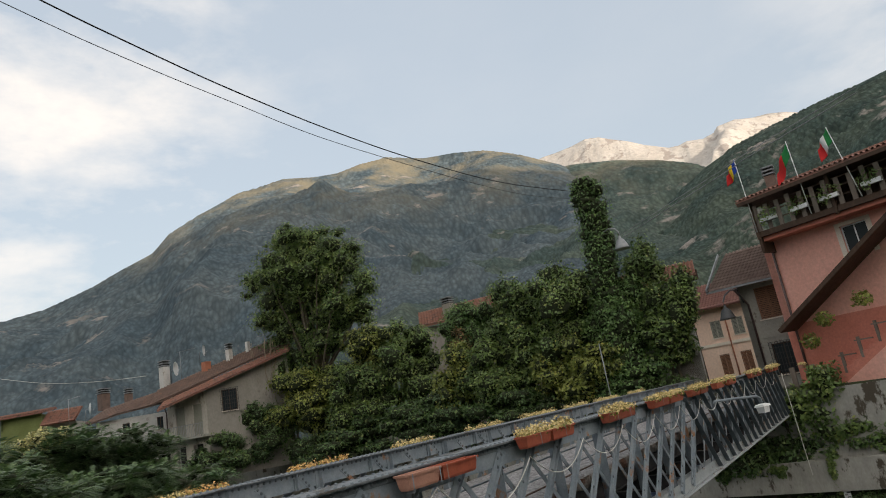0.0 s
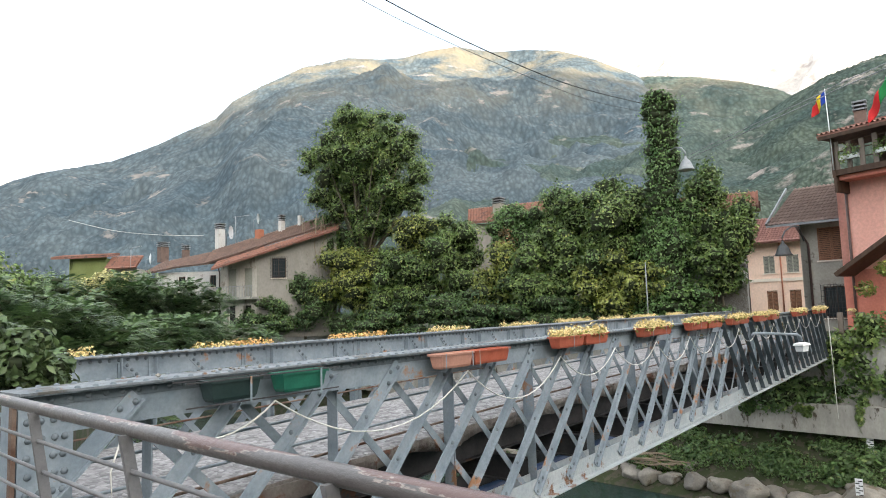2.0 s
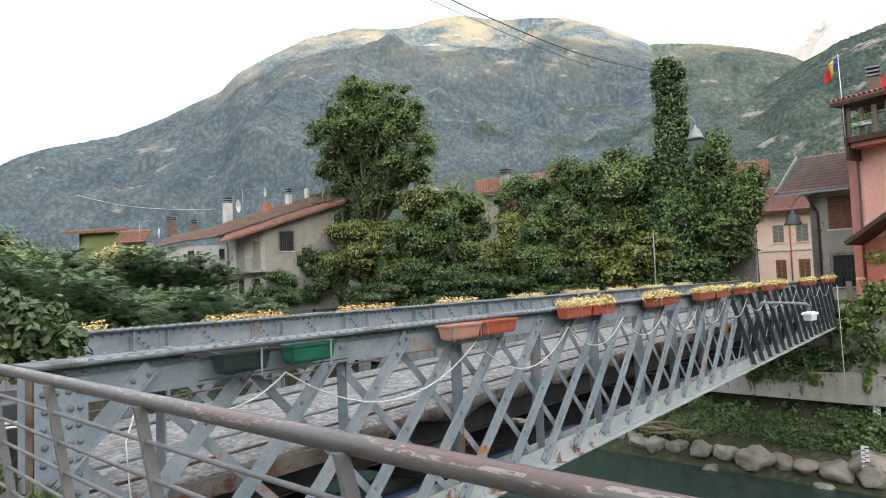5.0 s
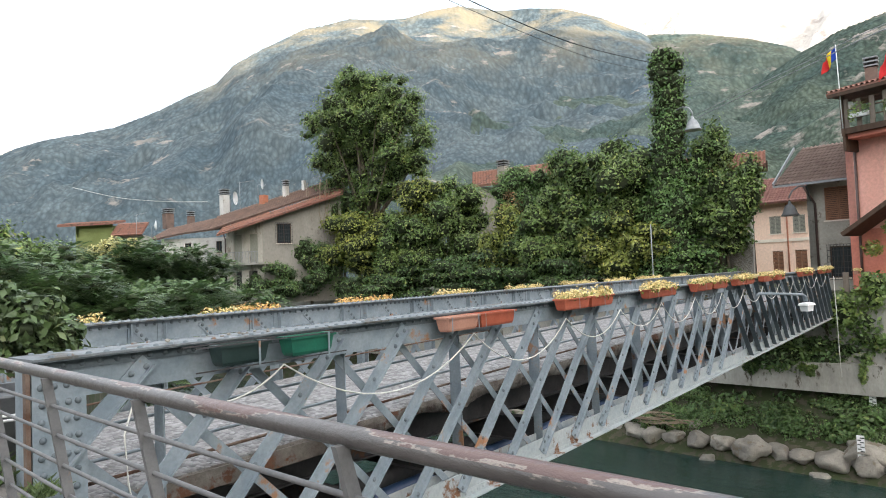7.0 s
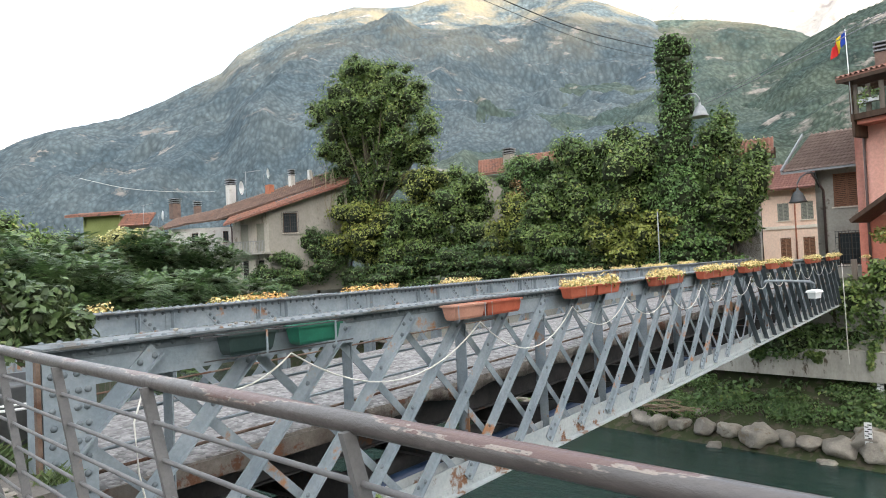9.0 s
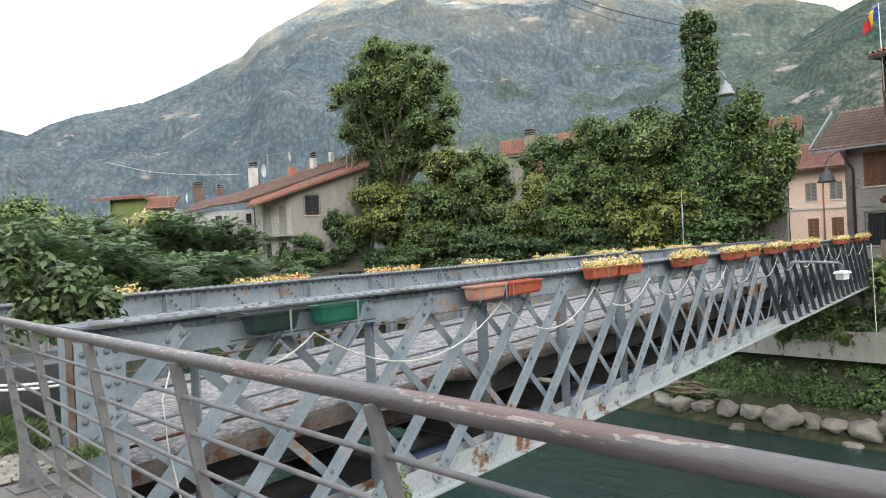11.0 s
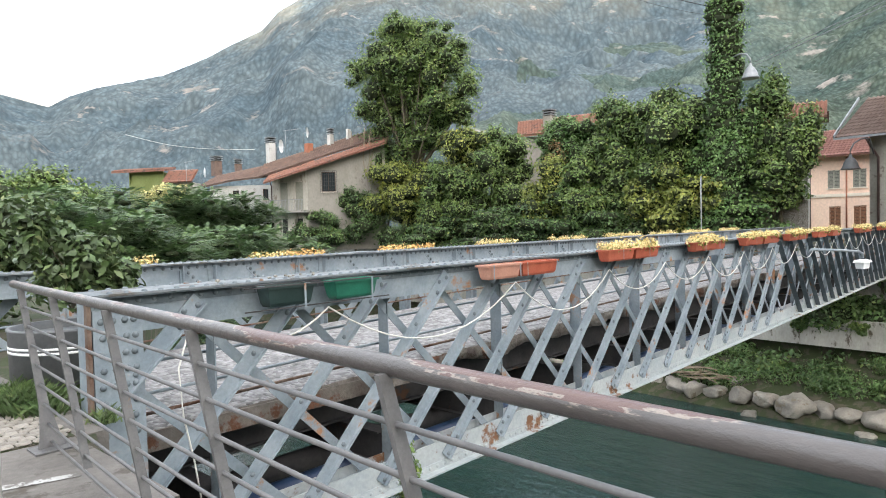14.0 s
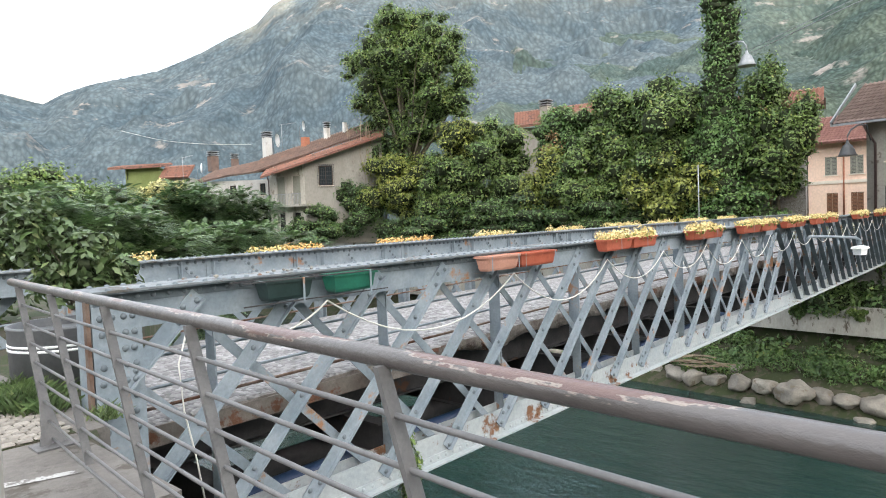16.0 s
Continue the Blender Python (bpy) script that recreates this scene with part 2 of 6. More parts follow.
WHITEPLASTER = material("white_plaster", (0.58, 0.56, 0.53), (0.68, 0.66, 0.63), 0.8, 0.9, 0.15, 20, stain=(0.42, 0.38, 0.34), stain_at=0.6)
WORNPLASTER = material("worn_beige_plaster", (0.40, 0.37, 0.32), (0.50, 0.465, 0.41), 0.9, 0.9, 0.25, 15, stain=(0.27, 0.235, 0.20), stain_at=0.55, stretch=(1, 1, 0.5))
OLIVE = material("olive_plaster", (0.17, 0.20, 0.07), (0.21, 0.245, 0.095), 0.8, 0.9, 0.1)
STONEWALL = material("rubble_stone_wall", (0.20, 0.175, 0.15), (0.33, 0.30, 0.26), 2.4, 0.95, 0.9, 4, stain=(0.12, 0.10, 0.085), stain_at=0.55, bdist=0.06)
WOOD = material("dark_brown_wood", (0.055, 0.033, 0.022), (0.10, 0.06, 0.04), 4, 0.7, 0.3, 20, stretch=(1, 1, 0.2))
WOOD_GREY = material("weathered_planks", (0.16, 0.125, 0.10), (0.24, 0.20, 0.165), 5, 0.8, 0.3, 20, objvar=0.35, stretch=(1, 1, 0.2))
SHUTTER = material("brown_shutter", (0.20, 0.095, 0.055), (0.27, 0.14, 0.085), 6, 0.7, 0.2, 20)
SHUTTER_GREY = material("grey_green_shutter", (0.22, 0.22, 0.18), (0.29, 0.29, 0.25), 6, 0.7, 0.2, 20)
METAL = material("zinc_metal", (0.24, 0.25, 0.26), (0.33, 0.34, 0.35), 5, 0.45, 0.1, metal=0.3)
COPPER = material("brown_downpipe", (0.085, 0.055, 0.05), (0.12, 0.08, 0.07), 5, 0.5, 0.1)
BRICK = material("chimney_brick", (0.40, 0.15, 0.09), (0.50, 0.21, 0.13), 5, 0.9, 0.4, 20)
BINGREY = material("grey_bin_paint", (0.115, 0.12, 0.128), (0.15, 0.155, 0.16), 3, 0.5, 0.1)
DARKIN = material("dark_interior", (0.02, 0.02, 0.02), (0.035, 0.033, 0.03), 3, 0.6, 0.0)
BLUEPIPE = material("blue_pipe", (0.03, 0.06, 0.13), (0.045, 0.08, 0.17), 3, 0.4, 0.1, spec=0.5)


def deck_material():
    """Rough small setts and grit: cells with sunk joints, each a little different, over a dusty drift."""
    m = material("deck_paving", (0.185, 0.177, 0.174), (0.30, 0.29, 0.285), 5.0, 0.92, 0, stain=(0.15, 0.14, 0.135), stain_at=0.62, stain_scale=3)
    n, l = m.node_tree.nodes, m.node_tree.links
    p = n["Principled BSDF"]
    src = p.inputs["Base Color"].links[0].from_socket
    geo = n.new("ShaderNodeNewGeometry")
    v = n.new("ShaderNodeTexVoronoi")
    v.inputs["Scale"].default_value = 17.0
    v.inputs["Randomness"].default_value = 0.85
    l.new(geo.outputs["Position"], v.inputs["Vector"])
    sep = n.new("ShaderNodeSeparateColor")
    l.new(v.outputs["Color"], sep.inputs[0])
    r = n.new("ShaderNodeMapRange")
    r.inputs[3].default_value, r.inputs[4].default_value = 0.62, 1.35
    l.new(sep.outputs[0], r.inputs[0])
    h = n.new("ShaderNodeHueSaturation")
    l.new(src, h.inputs["Color"]), l.new(r.outputs[0], h.inputs["Value"])
    l.new(h.outputs[0], p.inputs["Base Color"])
    b = n.new("ShaderNodeBump")
    b.invert = True
    b.inputs["Strength"].default_value, b.inputs["Distance"].default_value = 1.0, 0.03
    l.new(v.outputs["Distance"], b.inputs["Height"]), l.new(b.outputs[0], p.inputs["Normal"])
    return m


DECK = deck_material()


def rail_material():
    """Grey-brown handrail paint, worn through to salmon primer with pale rims along its upper side."""
    m = material("worn_rail_paint", (0.058, 0.051, 0.049), (0.098, 0.086, 0.082), 6.0, 0.34, 0.22, 60, stretch=(1, 0.6, 1), spec=0.75)
    n, l = m.node_tree.nodes, m.node_tree.links
    p = n["Principled BSDF"]
    src = p.inputs["Base Color"].links[0].from_socket
    geo = n.new("ShaderNodeNewGeometry")
    mp = n.new("ShaderNodeMapping")
    mp.inputs["Scale"].default_value = (6, 1.9, 6)
    l.new(geo.outputs["Position"], mp.inputs["Vector"])
    t = n.new("ShaderNodeTexNoise")
    t.inputs["Scale"].default_value, t.inputs["Detail"].default_value, t.inputs["Roughness"].default_value = 1.0, 8.0, 0.6
    l.new(mp.outputs[0], t.inputs["Vector"])
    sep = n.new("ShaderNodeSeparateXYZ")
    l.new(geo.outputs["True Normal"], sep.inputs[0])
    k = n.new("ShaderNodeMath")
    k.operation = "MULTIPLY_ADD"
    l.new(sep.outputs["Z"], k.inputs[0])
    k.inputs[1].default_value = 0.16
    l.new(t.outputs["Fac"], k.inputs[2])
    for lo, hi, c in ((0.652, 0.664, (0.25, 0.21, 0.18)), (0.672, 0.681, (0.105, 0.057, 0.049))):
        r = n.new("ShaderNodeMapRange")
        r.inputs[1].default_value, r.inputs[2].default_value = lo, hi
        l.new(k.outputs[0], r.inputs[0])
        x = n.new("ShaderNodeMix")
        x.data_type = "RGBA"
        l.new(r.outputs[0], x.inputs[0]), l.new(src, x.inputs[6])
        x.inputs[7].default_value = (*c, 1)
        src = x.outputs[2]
    l.new(src, p.inputs["Base Color"])
    return m


RAILPAINT = rail_material()


def glass_material():
    m = bpy.data.materials.new("window_glass")
    m.use_nodes = True
    p = m.node_tree.nodes["Principled BSDF"]
    p.inputs["Base Color"].default_value = (0.03, 0.035, 0.04, 1)
    p.inputs["Roughness"].default_value = 0.06
    p.inputs["Specular IOR Level"].default_value = 0.7
    return m


GLASS = glass_material()


def water_material():
    m = material("river_water", (0.011, 0.030, 0.027), (0.018, 0.043, 0.038), 0.35, 0.12, 0.4, 1.3, spec=0.5, stretch=(1.0, 0.45, 1), bdist=0.25)
    return m


WATER = water_material()


def forest_material(name, low, lush, gap_shade=0.72):
    """Far woods: tree crowns with the shade between them painted in, greens in patches, dry meadows high up, bare rock
    in bands and faces.
    """
    m = bpy.data.materials.new(name)
    m.use_nodes = True
    n, l = m.node_tree.nodes, m.node_tree.links
    p = n["Principled BSDF"]
    p.inputs["Roughness"].default_value, p.inputs["Specular IOR Level"].default_value = 0.95, 0.1
    geo = n.new("ShaderNodeNewGeometry")

    def noise(s, d=6.0, r=0.65, stretch=(1, 1, 1)):
        mp = n.new("ShaderNodeMapping")
        mp.inputs["Scale"].default_value = stretch
        l.new(geo.outputs["Position"], mp.inputs["Vector"])
        t = n.new("ShaderNodeTexNoise")
        t.inputs["Scale"].default_value, t.inputs["Detail"].default_value, t.inputs["Roughness"].default_value = s, d, r
        l.new(mp.outputs[0], t.inputs["Vector"])
        return t.outputs["Fac"]

    def rng(s, lo, hi, a=0.0, b=1.0):
        r = n.new("ShaderNodeMapRange")
        r.inputs[1].default_value, r.inputs[2].default_value, r.inputs[3].default_value, r.inputs[4].default_value = lo, hi, a, b
        l.new(s, r.inputs[0])
        return r.outputs[0]

    def mix(f, a, c):
        k = n.new("ShaderNodeMix")
        k.data_type = "RGBA"
        l.new(f, k.inputs[0])
        for i, q in ((6, a), (7, c)):
            if isinstance(q, tuple):
                k.inputs[i].default_value = (*q, 1)
            else:
                l.new(q, k.inputs[i])
        return k.outputs[2]

    def times(a, b):
        k = n.new("ShaderNodeMath")
        k.operation = "MULTIPLY"
        l.new(a, k.inputs[0]), l.new(b, k.inputs[1])
        return k.outputs[0]

    col = mix(rng(noise(0.011, 8.0), 0.38, 0.62), low, lush)
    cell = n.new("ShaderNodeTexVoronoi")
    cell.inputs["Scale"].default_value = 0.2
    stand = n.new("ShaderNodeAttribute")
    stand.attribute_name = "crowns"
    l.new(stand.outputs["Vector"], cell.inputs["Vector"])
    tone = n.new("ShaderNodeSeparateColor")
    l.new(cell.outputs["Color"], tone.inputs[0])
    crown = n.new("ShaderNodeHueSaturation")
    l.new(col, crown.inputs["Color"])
    # value drops towards the cell edges: shade between crowns, held in the colour
    l.new(times(times(rng(cell.outputs["Distance"], 0.15, 0.75, 1.15, gap_shade), rng(tone.outputs[0], 0.0, 1.0, 0.88, 1.12)), rng(noise(0.03, 5.0, 0.7), 0.3, 0.7, 0.78, 1.22)), crown.inputs["Value"])
    sep = n.new("ShaderNodeSeparateXYZ")
    l.new(geo.outputs["Position"], sep.inputs[0])
    high = rng(sep.outputs["Z"], 300.0, 560.0)
    out = mix(times(rng(noise(0.007), 0.44, 0.60), high), crown.outputs["Color"], (0.22, 0.195, 0.14))
    out = mix(times(rng(noise(0.016, 10.0, 0.7, (1, 1, 1.6)), 0.585, 0.65), rng(noise(0.0035, 2.0), 0.38, 0.55)), out, (0.30, 0.265, 0.235))
    l.new(out, p.inputs["Base Color"])
    bp = n.new("ShaderNodeBump")
    bp.inputs["Strength"].default_value, bp.inputs["Distance"].default_value = 0.45, 4.0
    l.new(times(rng(cell.outputs["Distance"], 0.0, 0.8, 1.0, 0.0), rng(noise(0.15, 5.0), 0.2, 0.8, 0.4, 1.2)), bp.inputs["Height"])
    l.new(bp.outputs[0], p.inputs["Normal"])
    return m


# paler and bluer from near slope to far: aerial haze in the base colours
FOREST_HAZED = forest_material("forest_slope_hazed", (0.072, 0.100, 0.116), (0.112, 0.138, 0.146), 0.74)
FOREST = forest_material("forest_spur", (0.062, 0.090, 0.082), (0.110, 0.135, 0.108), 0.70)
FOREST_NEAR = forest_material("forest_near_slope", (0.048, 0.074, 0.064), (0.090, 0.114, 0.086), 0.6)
CRAG = material("bare_mountain_rock", (0.42, 0.38, 0.34), (0.58, 0.54, 0.49), 0.006, 0.95, 0.8, 0.03, bdist=12.0, stain=(0.34, 0.30, 0.27), stain_at=0.55, stain_scale=0.012)


# ---- mesh helpers ----
def mesh_ob(name, bm, mat, parent=None, label=""):
    me = bpy.data.meshes.new(name)
    bm.to_mesh(me)
    bm.free()
    me.materials.append(mat)
    ob = new(name, me)
    if parent:
        ob.parent = parent
    if label:
        ob["label"] = label
    return ob


part = mesh_ob


def raw_mesh(name, verts, faces, mat, parent=None, smooth=False):
    me = bpy.data.meshes.new(name)
    verts = np.asarray(verts, dtype=np.float32)
    faces = np.asarray(faces, dtype=np.int32)
    me.vertices.add(len(verts))
    me.vertices.foreach_set("co", verts.ravel())
    k = faces.shape[1]
    me.loops.add(faces.size)
    me.loops.foreach_set("vertex_index", faces.ravel())
    me.polygons.add(len(faces))
    me.polygons.foreach_set("loop_start", np.arange(0, faces.size, k, dtype=np.int32))
    me.update(calc_edges=True)
    if smooth:
        me.polygons.foreach_set("use_smooth", np.ones(len(faces), dtype=bool))
    me.materials.append(mat)
    ob = new(name, me)
    if parent:
        ob.parent = parent
    return ob


def thing(name, label, category, group="", kind="", at=(0, 0, 0), turn=0):
    ob = new(name)
    ob.matrix_world = pose(*at, 0, 0, turn)
    ob.empty_display_size = 0.1
    return tagged(ob, label, category, group, kind)


def box(bm, x0, x1, y0, y1, z0, z1, m=None):
    co = [(x, y, z) for x in (x0, x1) for y in (y0, y1) for z in (z0, z1)]
    vs = [bm.verts.new(m @ Vector(c) if m else c) for c in co]
    for f in ((0, 1, 3, 2), (4, 6, 7, 5), (0, 4, 5, 1), (2, 3, 7, 6), (0, 2, 6, 4), (1, 5, 7, 3)):
        bm.faces.new([vs[i] for i in f])
    return vs


def boxed(x0, x1, y0, y1, z0, z1, m=None):
    bm = bmesh.new()
    box(bm, x0, x1, y0, y1, z0, z1, m)
    return bm


def tube(bm, pts, r, n=8, cap=True):
    """A round bar along points; r is one radius or one for each point."""
    pts = [Vector(p) for p in pts]
    rings = []
    for i, p in enumerate(pts):
        d = (pts[min(i + 1, len(pts) - 1)] - pts[max(i - 1, 0)]).normalized()
        s = d.cross(Vector((0, 0, 1)))
        if s.length < 1e-3:
            s = d.cross(Vector((1, 0, 0)))
        s.normalize()
        u = s.cross(d)
        rr = r[i] if isinstance(r, (list, tuple)) else r
        rings.append([bm.verts.new(p + (s * math.cos(a) + u * math.sin(a)) * rr) for a in [2 * math.pi * k / n for k in range(n)]])
    for a, b in zip(rings, rings[1:]):
        for k in range(n):
            f = bm.faces.new((a[k], a[(k + 1) % n], b[(k + 1) % n], b[k]))
            f.smooth = True
    if cap:
        bm.faces.new(rings[0][::-1]), bm.faces.new(rings[-1])


def lathe(bm, profile, at=(0, 0, 0), n=20):
    """A turned body from (radius, height) pairs."""
    rings = [[bm.verts.new((at[0] + r * math.cos(2 * math.pi * k / n), at[1] + r * math.sin(2 * math.pi * k / n), at[2] + z)) for k in range(n)] for r, z in profile]
    for a, b in zip(rings, rings[1:]):
        for k in range(n):
            f = bm.faces.new((a[k], a[(k + 1) % n], b[(k + 1) % n], b[k]))
            f.smooth = True
    bm.faces.new(rings[0][::-1]), bm.faces.new(rings[-1])


def rivet(bm, c, axis, r=0.02):
    """A domed rivet head on a face that looks along axis ('-y', 'y' or 'z')."""
    r *= 1.35
    c = Vector(c)
    if axis == "-y":
        u, v, w = Vector((1, 0, 0)), Vector((0, 0, 1)), Vector((0, -1, 0))
    elif axis == "y":
        u, v, w = Vector((1, 0, 0)), Vector((0, 0, -1)), Vector((0, 1, 0))
    else:
        u, v, w = Vector((1, 0, 0)), Vector((0, 1, 0)), Vector((0, 0, 1))
    r0 = [bm.verts.new(c + (u * math.cos(a) + v * math.sin(a)) * r) for a in [math.pi * k / 4 for k in range(8)]]
    r1 = [bm.verts.new(c + (u * math.cos(a) + v * math.sin(a)) * r * 0.72 + w * r * 0.55) for a in [math.pi * k / 4 for k in range(8)]]
    top = bm.verts.new(c + w * r * 0.75)
    for k in range(8):
        j = (k + 1) % 8
        f = bm.faces.new((r0[k], r0[j], r1[j], r1[k]))
        g = bm.faces.new((r1[k], r1[j], top))
        f.smooth = g.smooth = True


def hash2(ix, iy, seed):
    h = (ix.astype(np.int64) * 374761393 + iy.astype(np.int64) * 668265263 + seed * 982451653) & 0x7FFFFFFF
    h = (h ^ (h >> 13)) * 1274126177 & 0x7FFFFFFF
    return ((h ^ (h >> 16)) & 0xFFFF) / 65535.0


def vnoise(x, y, seed=0):
    ix, iy = np.floor(x), np.floor(y)
    fx, fy = x - ix, y - iy
    fx, fy = fx * fx * (3 - 2 * fx), fy * fy * (3 - 2 * fy)
    a, b = hash2(ix, iy, seed), hash2(ix + 1, iy, seed)
    c, d = hash2(ix, iy + 1, seed), hash2(ix + 1, iy + 1, seed)
    return (a + (b - a) * fx) * (1 - fy) + (c + (d - c) * fx) * fy - 0.5


def fbm(x, y, octaves=5, seed=0, gain=0.5, ridged=False):
    out, amp = np.zeros_like(x), 1.0
    for o in range(octaves):
        v = vnoise(x * 2 ** o + 17.3 * o, y * 2 ** o - 9.1 * o, seed + o)
        out += amp * ((0.25 - np.abs(v)) * 2 if ridged else v)
        amp *= gain
    return out


def worley(x, y, seed=0):
    ix, iy = np.floor(x), np.floor(y)
    best = np.full(x.shape, 9.0)
    for dx in (-1, 0, 1):
        for dy in (-1, 0, 1):
            cx, cy = ix + dx, iy + dy
            px, py = cx + hash2(cx, cy, seed), cy + hash2(cx, cy, seed + 7)
            best = np.minimum(best, (x - px) ** 2 + (y - py) ** 2)
    return np.sqrt(best)


# ---- ground, river, banks ----
def near_edge(y):
    return 1.56 if y < 5 else 1.56 + 0.5 * (y - 5)


def far_edge(y):
    return 39.0 + 0.10 * (y - 5.6)


WATER_Z = -8.6


def build_ground():
    ys = np.concatenate([[-900, -300, -120, -60], np.arange(-30, 81, 2.0), [100, 130, 180, 260, 400, 900, 2500]])
    rows = []
    for y in ys:
        a, b = near_edge(min(y, 70)), far_edge(min(max(y, -60), 120))
        rows.append([(-900, 0), (-60, 0), (-8, 0), (-1, 0), (a - 0.6, 0), (a - 0.02, 0), (a + 0.02, -4), (a + 0.3, -10.2), (a + 5, -10.6),
                     (max(a + 6, b - 10), -10.6), (b - 5.2, -9.2), (b - 3.0, -7.6), (b - 1.0, -6.5), (b - 0.02, -6.0), (b + 0.05, -0.45), (b + 4, -0.4), (b + 60, -0.3), (400, 0), (3800, 20)])
    verts, faces, k = [], [], len(rows[0])
    for y, r in zip(ys, rows):
        for x, z in r:
            verts.append((x, y, z))
    for i in range(len(ys) - 1):
        for j in range(k - 1):
            faces.append((i * k + j, i * k + j + 1, (i + 1) * k + j + 1, (i + 1) * k + j))
    g = raw_mesh("ground", verts, faces, SOIL)
    tagged(g, "earth and stone river banks with a paved top", "ground", kind="structure")
    v = [(-6, -300, WATER_Z), (70, -300, WATER_Z), (70, 300, WATER_Z), (-6, 300, WATER_Z)]
    w = raw_mesh("water", v, [(0, 1, 2, 3)], WATER)
    tagged(w, "dark teal mountain river with small ripples", "river", kind="structure")
    bm = bmesh.new()
    box(bm, -12, 1.55, -12, 3.6, -0.3, 0.012)
    box(bm, -12, 1.70, 3.6, 5.2, -2.0, 0.012)
    box(bm, -12, 1.93, 5.2, 10.6, -3.0, 0.008)
    tagged(mesh_ob("pavement", bm, PAVE), "worn grey concrete pavement beside the bridge", "pavement", kind="structure")
    # far bank: retaining wall with a jutting concrete ledge
    bm = bmesh.new()
    for y0 in range(-40, 60, 4):
        x0, x1 = far_edge(y0), far_edge(y0 + 4)
        for zz0, zz1, o in ((-5.35, -3.85, -0.55), (-3.85, -0.5, 0.0), (-6.4, -5.35, 0.95)):
            vs = [bm.verts.new(c) for c in ((x0 + o, y0, zz0), (x1 + o, y0 + 4, zz0), (x1 + o, y0 + 4, zz1), (x0 + o, y0, zz1),
                                            (x0 + 1.2, y0, zz0), (x1 + 1.2, y0 + 4, zz0), (x1 + 1.2, y0 + 4, zz1), (x0 + 1.2, y0, zz1))]
            for f in ((0, 3, 2, 1), (3, 7, 6, 2), (0, 1, 5, 4)):
                bm.faces.new([vs[i] for i in f])
    bmesh.ops.remove_doubles(bm, verts=bm.verts, dist=1e-4)
    tagged(mesh_ob("wall_embankment", bm, CONCRETE), "stained concrete river wall with a jutting ledge", "retaining wall", kind="structure")


build_ground()


# ---- mountains ----
def skyline(knots, az):
    a = np.array(knots)
    o = np.argsort(a[:, 0])
    return np.interp(az, a[o, 0], a[o, 1])


def mountain(name, knots, spans, r0, r1, n_s, seed, mat, label, rough=1.0, canopy=5.0, power=1.35, back=1.25, z0=-2.0, relief=0.06):
    """A slope from its foot at r0 up to its crest at r1 and down behind, with gullies, and tree crowns as small domes.
    spans: stretches of azimuth with their number of steps."""
    az = np.concatenate([np.linspace(a, b, n, endpoint=False) for a, b, n in spans])
    s = np.concatenate([np.linspace(0, 0.2, 10, endpoint=False), np.linspace(0.2, 1, n_s), np.linspace(1.03, back, 8)])
    A, S = np.meshgrid(az, s)
    rr1 = r1 * (1 + 0.07 * np.sin(A * 0.13 + seed))
    R = r0 + (rr1 - r0) * S
    crest = np.tan(np.radians(skyline(knots, A))) * rr1 + 1.45
    prof = np.where(S <= 1, S ** power, 1 - (S - 1) * 1.3)
    X, Y = R * np.cos(np.radians(A)), R * np.sin(np.radians(A))
    fade = np.sin(np.clip(S, 0, 1) * math.pi) ** 0.6
    k = 1 / (r1 * 0.28)
    big = fbm(X * k, Y * k, 5, seed, 0.5, True) + 0.6 * fbm(A * 0.07 + S * 0.8, S * 1.2, 3, seed + 30, 0.5, True)
    Z = z0 + (crest - z0) * prof + fade * (big - 0.35) * r1 * relief * rough
    rise = np.max((Z - 1.45) / R, axis=0)          # keep the crest line where the knots put it
    Z = z0 + (Z - z0) * (np.tan(np.radians(skyline(knots, az))) / rise)[None, :]
    Z += np.where(S < 1.02, 1, 0) * canopy * (0.5 - worley(np.radians(A) * 900 / (canopy * 1.7), np.log(R) * 560 / (canopy * 1.7), seed)) * np.clip(vnoise(X / 60, Y / 60, seed + 5) * 2.2 + 0.9, 0.1, 1.2)
    n1, n2 = A.shape
    uv = np.stack([np.radians(A) * 900, np.log(R) * 560, np.zeros_like(A)], -1).reshape(-1, 3)
    idx = np.arange(n1 * n2).reshape(n1, n2)
    f = np.stack([idx[:-1, :-1], idx[:-1, 1:], idx[1:, 1:], idx[1:, :-1]], -1).reshape(-1, 4)
    ob = raw_mesh(name, np.stack([X, Y, Z], -1).reshape(-1, 3), f[:, ::-1], mat, smooth=True)
    ob.data.attributes.new("crowns", "FLOAT_VECTOR", "POINT").data.foreach_set("vector", uv.astype(np.float32).ravel())
    return tagged(ob, label, "mountain", kind="structure")


MAIN = [(112, 17), (95, 13), (80, 11.2), (73.2, 9.6), (71.7, 10.5), (70, 11.2), (65.1, 12.5), (61.8, 14.0), (59.7, 15.2), (57.3, 16.4), (55.9, 17.9), (53.8, 19.1), (50, 20.9), (48, 21.3), (46, 21.8), (43, 21.7), (41, 21.8),
        (38.9, 22.3), (36.3, 22.6), (34.5, 22.3), (32.8, 22.0), (30, 22.0), (27.2, 21.7), (25.5, 21.2), (23.9, 20.6), (22, 19.7), (20.6, 19.0), (18, 17), (10, 12), (0, 10)]
MID = [(48, 9), (42, 12), (38, 14.5), (35, 16.2), (31, 17.4), (27, 18.4), (22.5, 19.0), (19, 18.7), (15.8, 18.2), (12.5, 17.3), (9.7, 16.2), (5, 13), (-10, 8)]
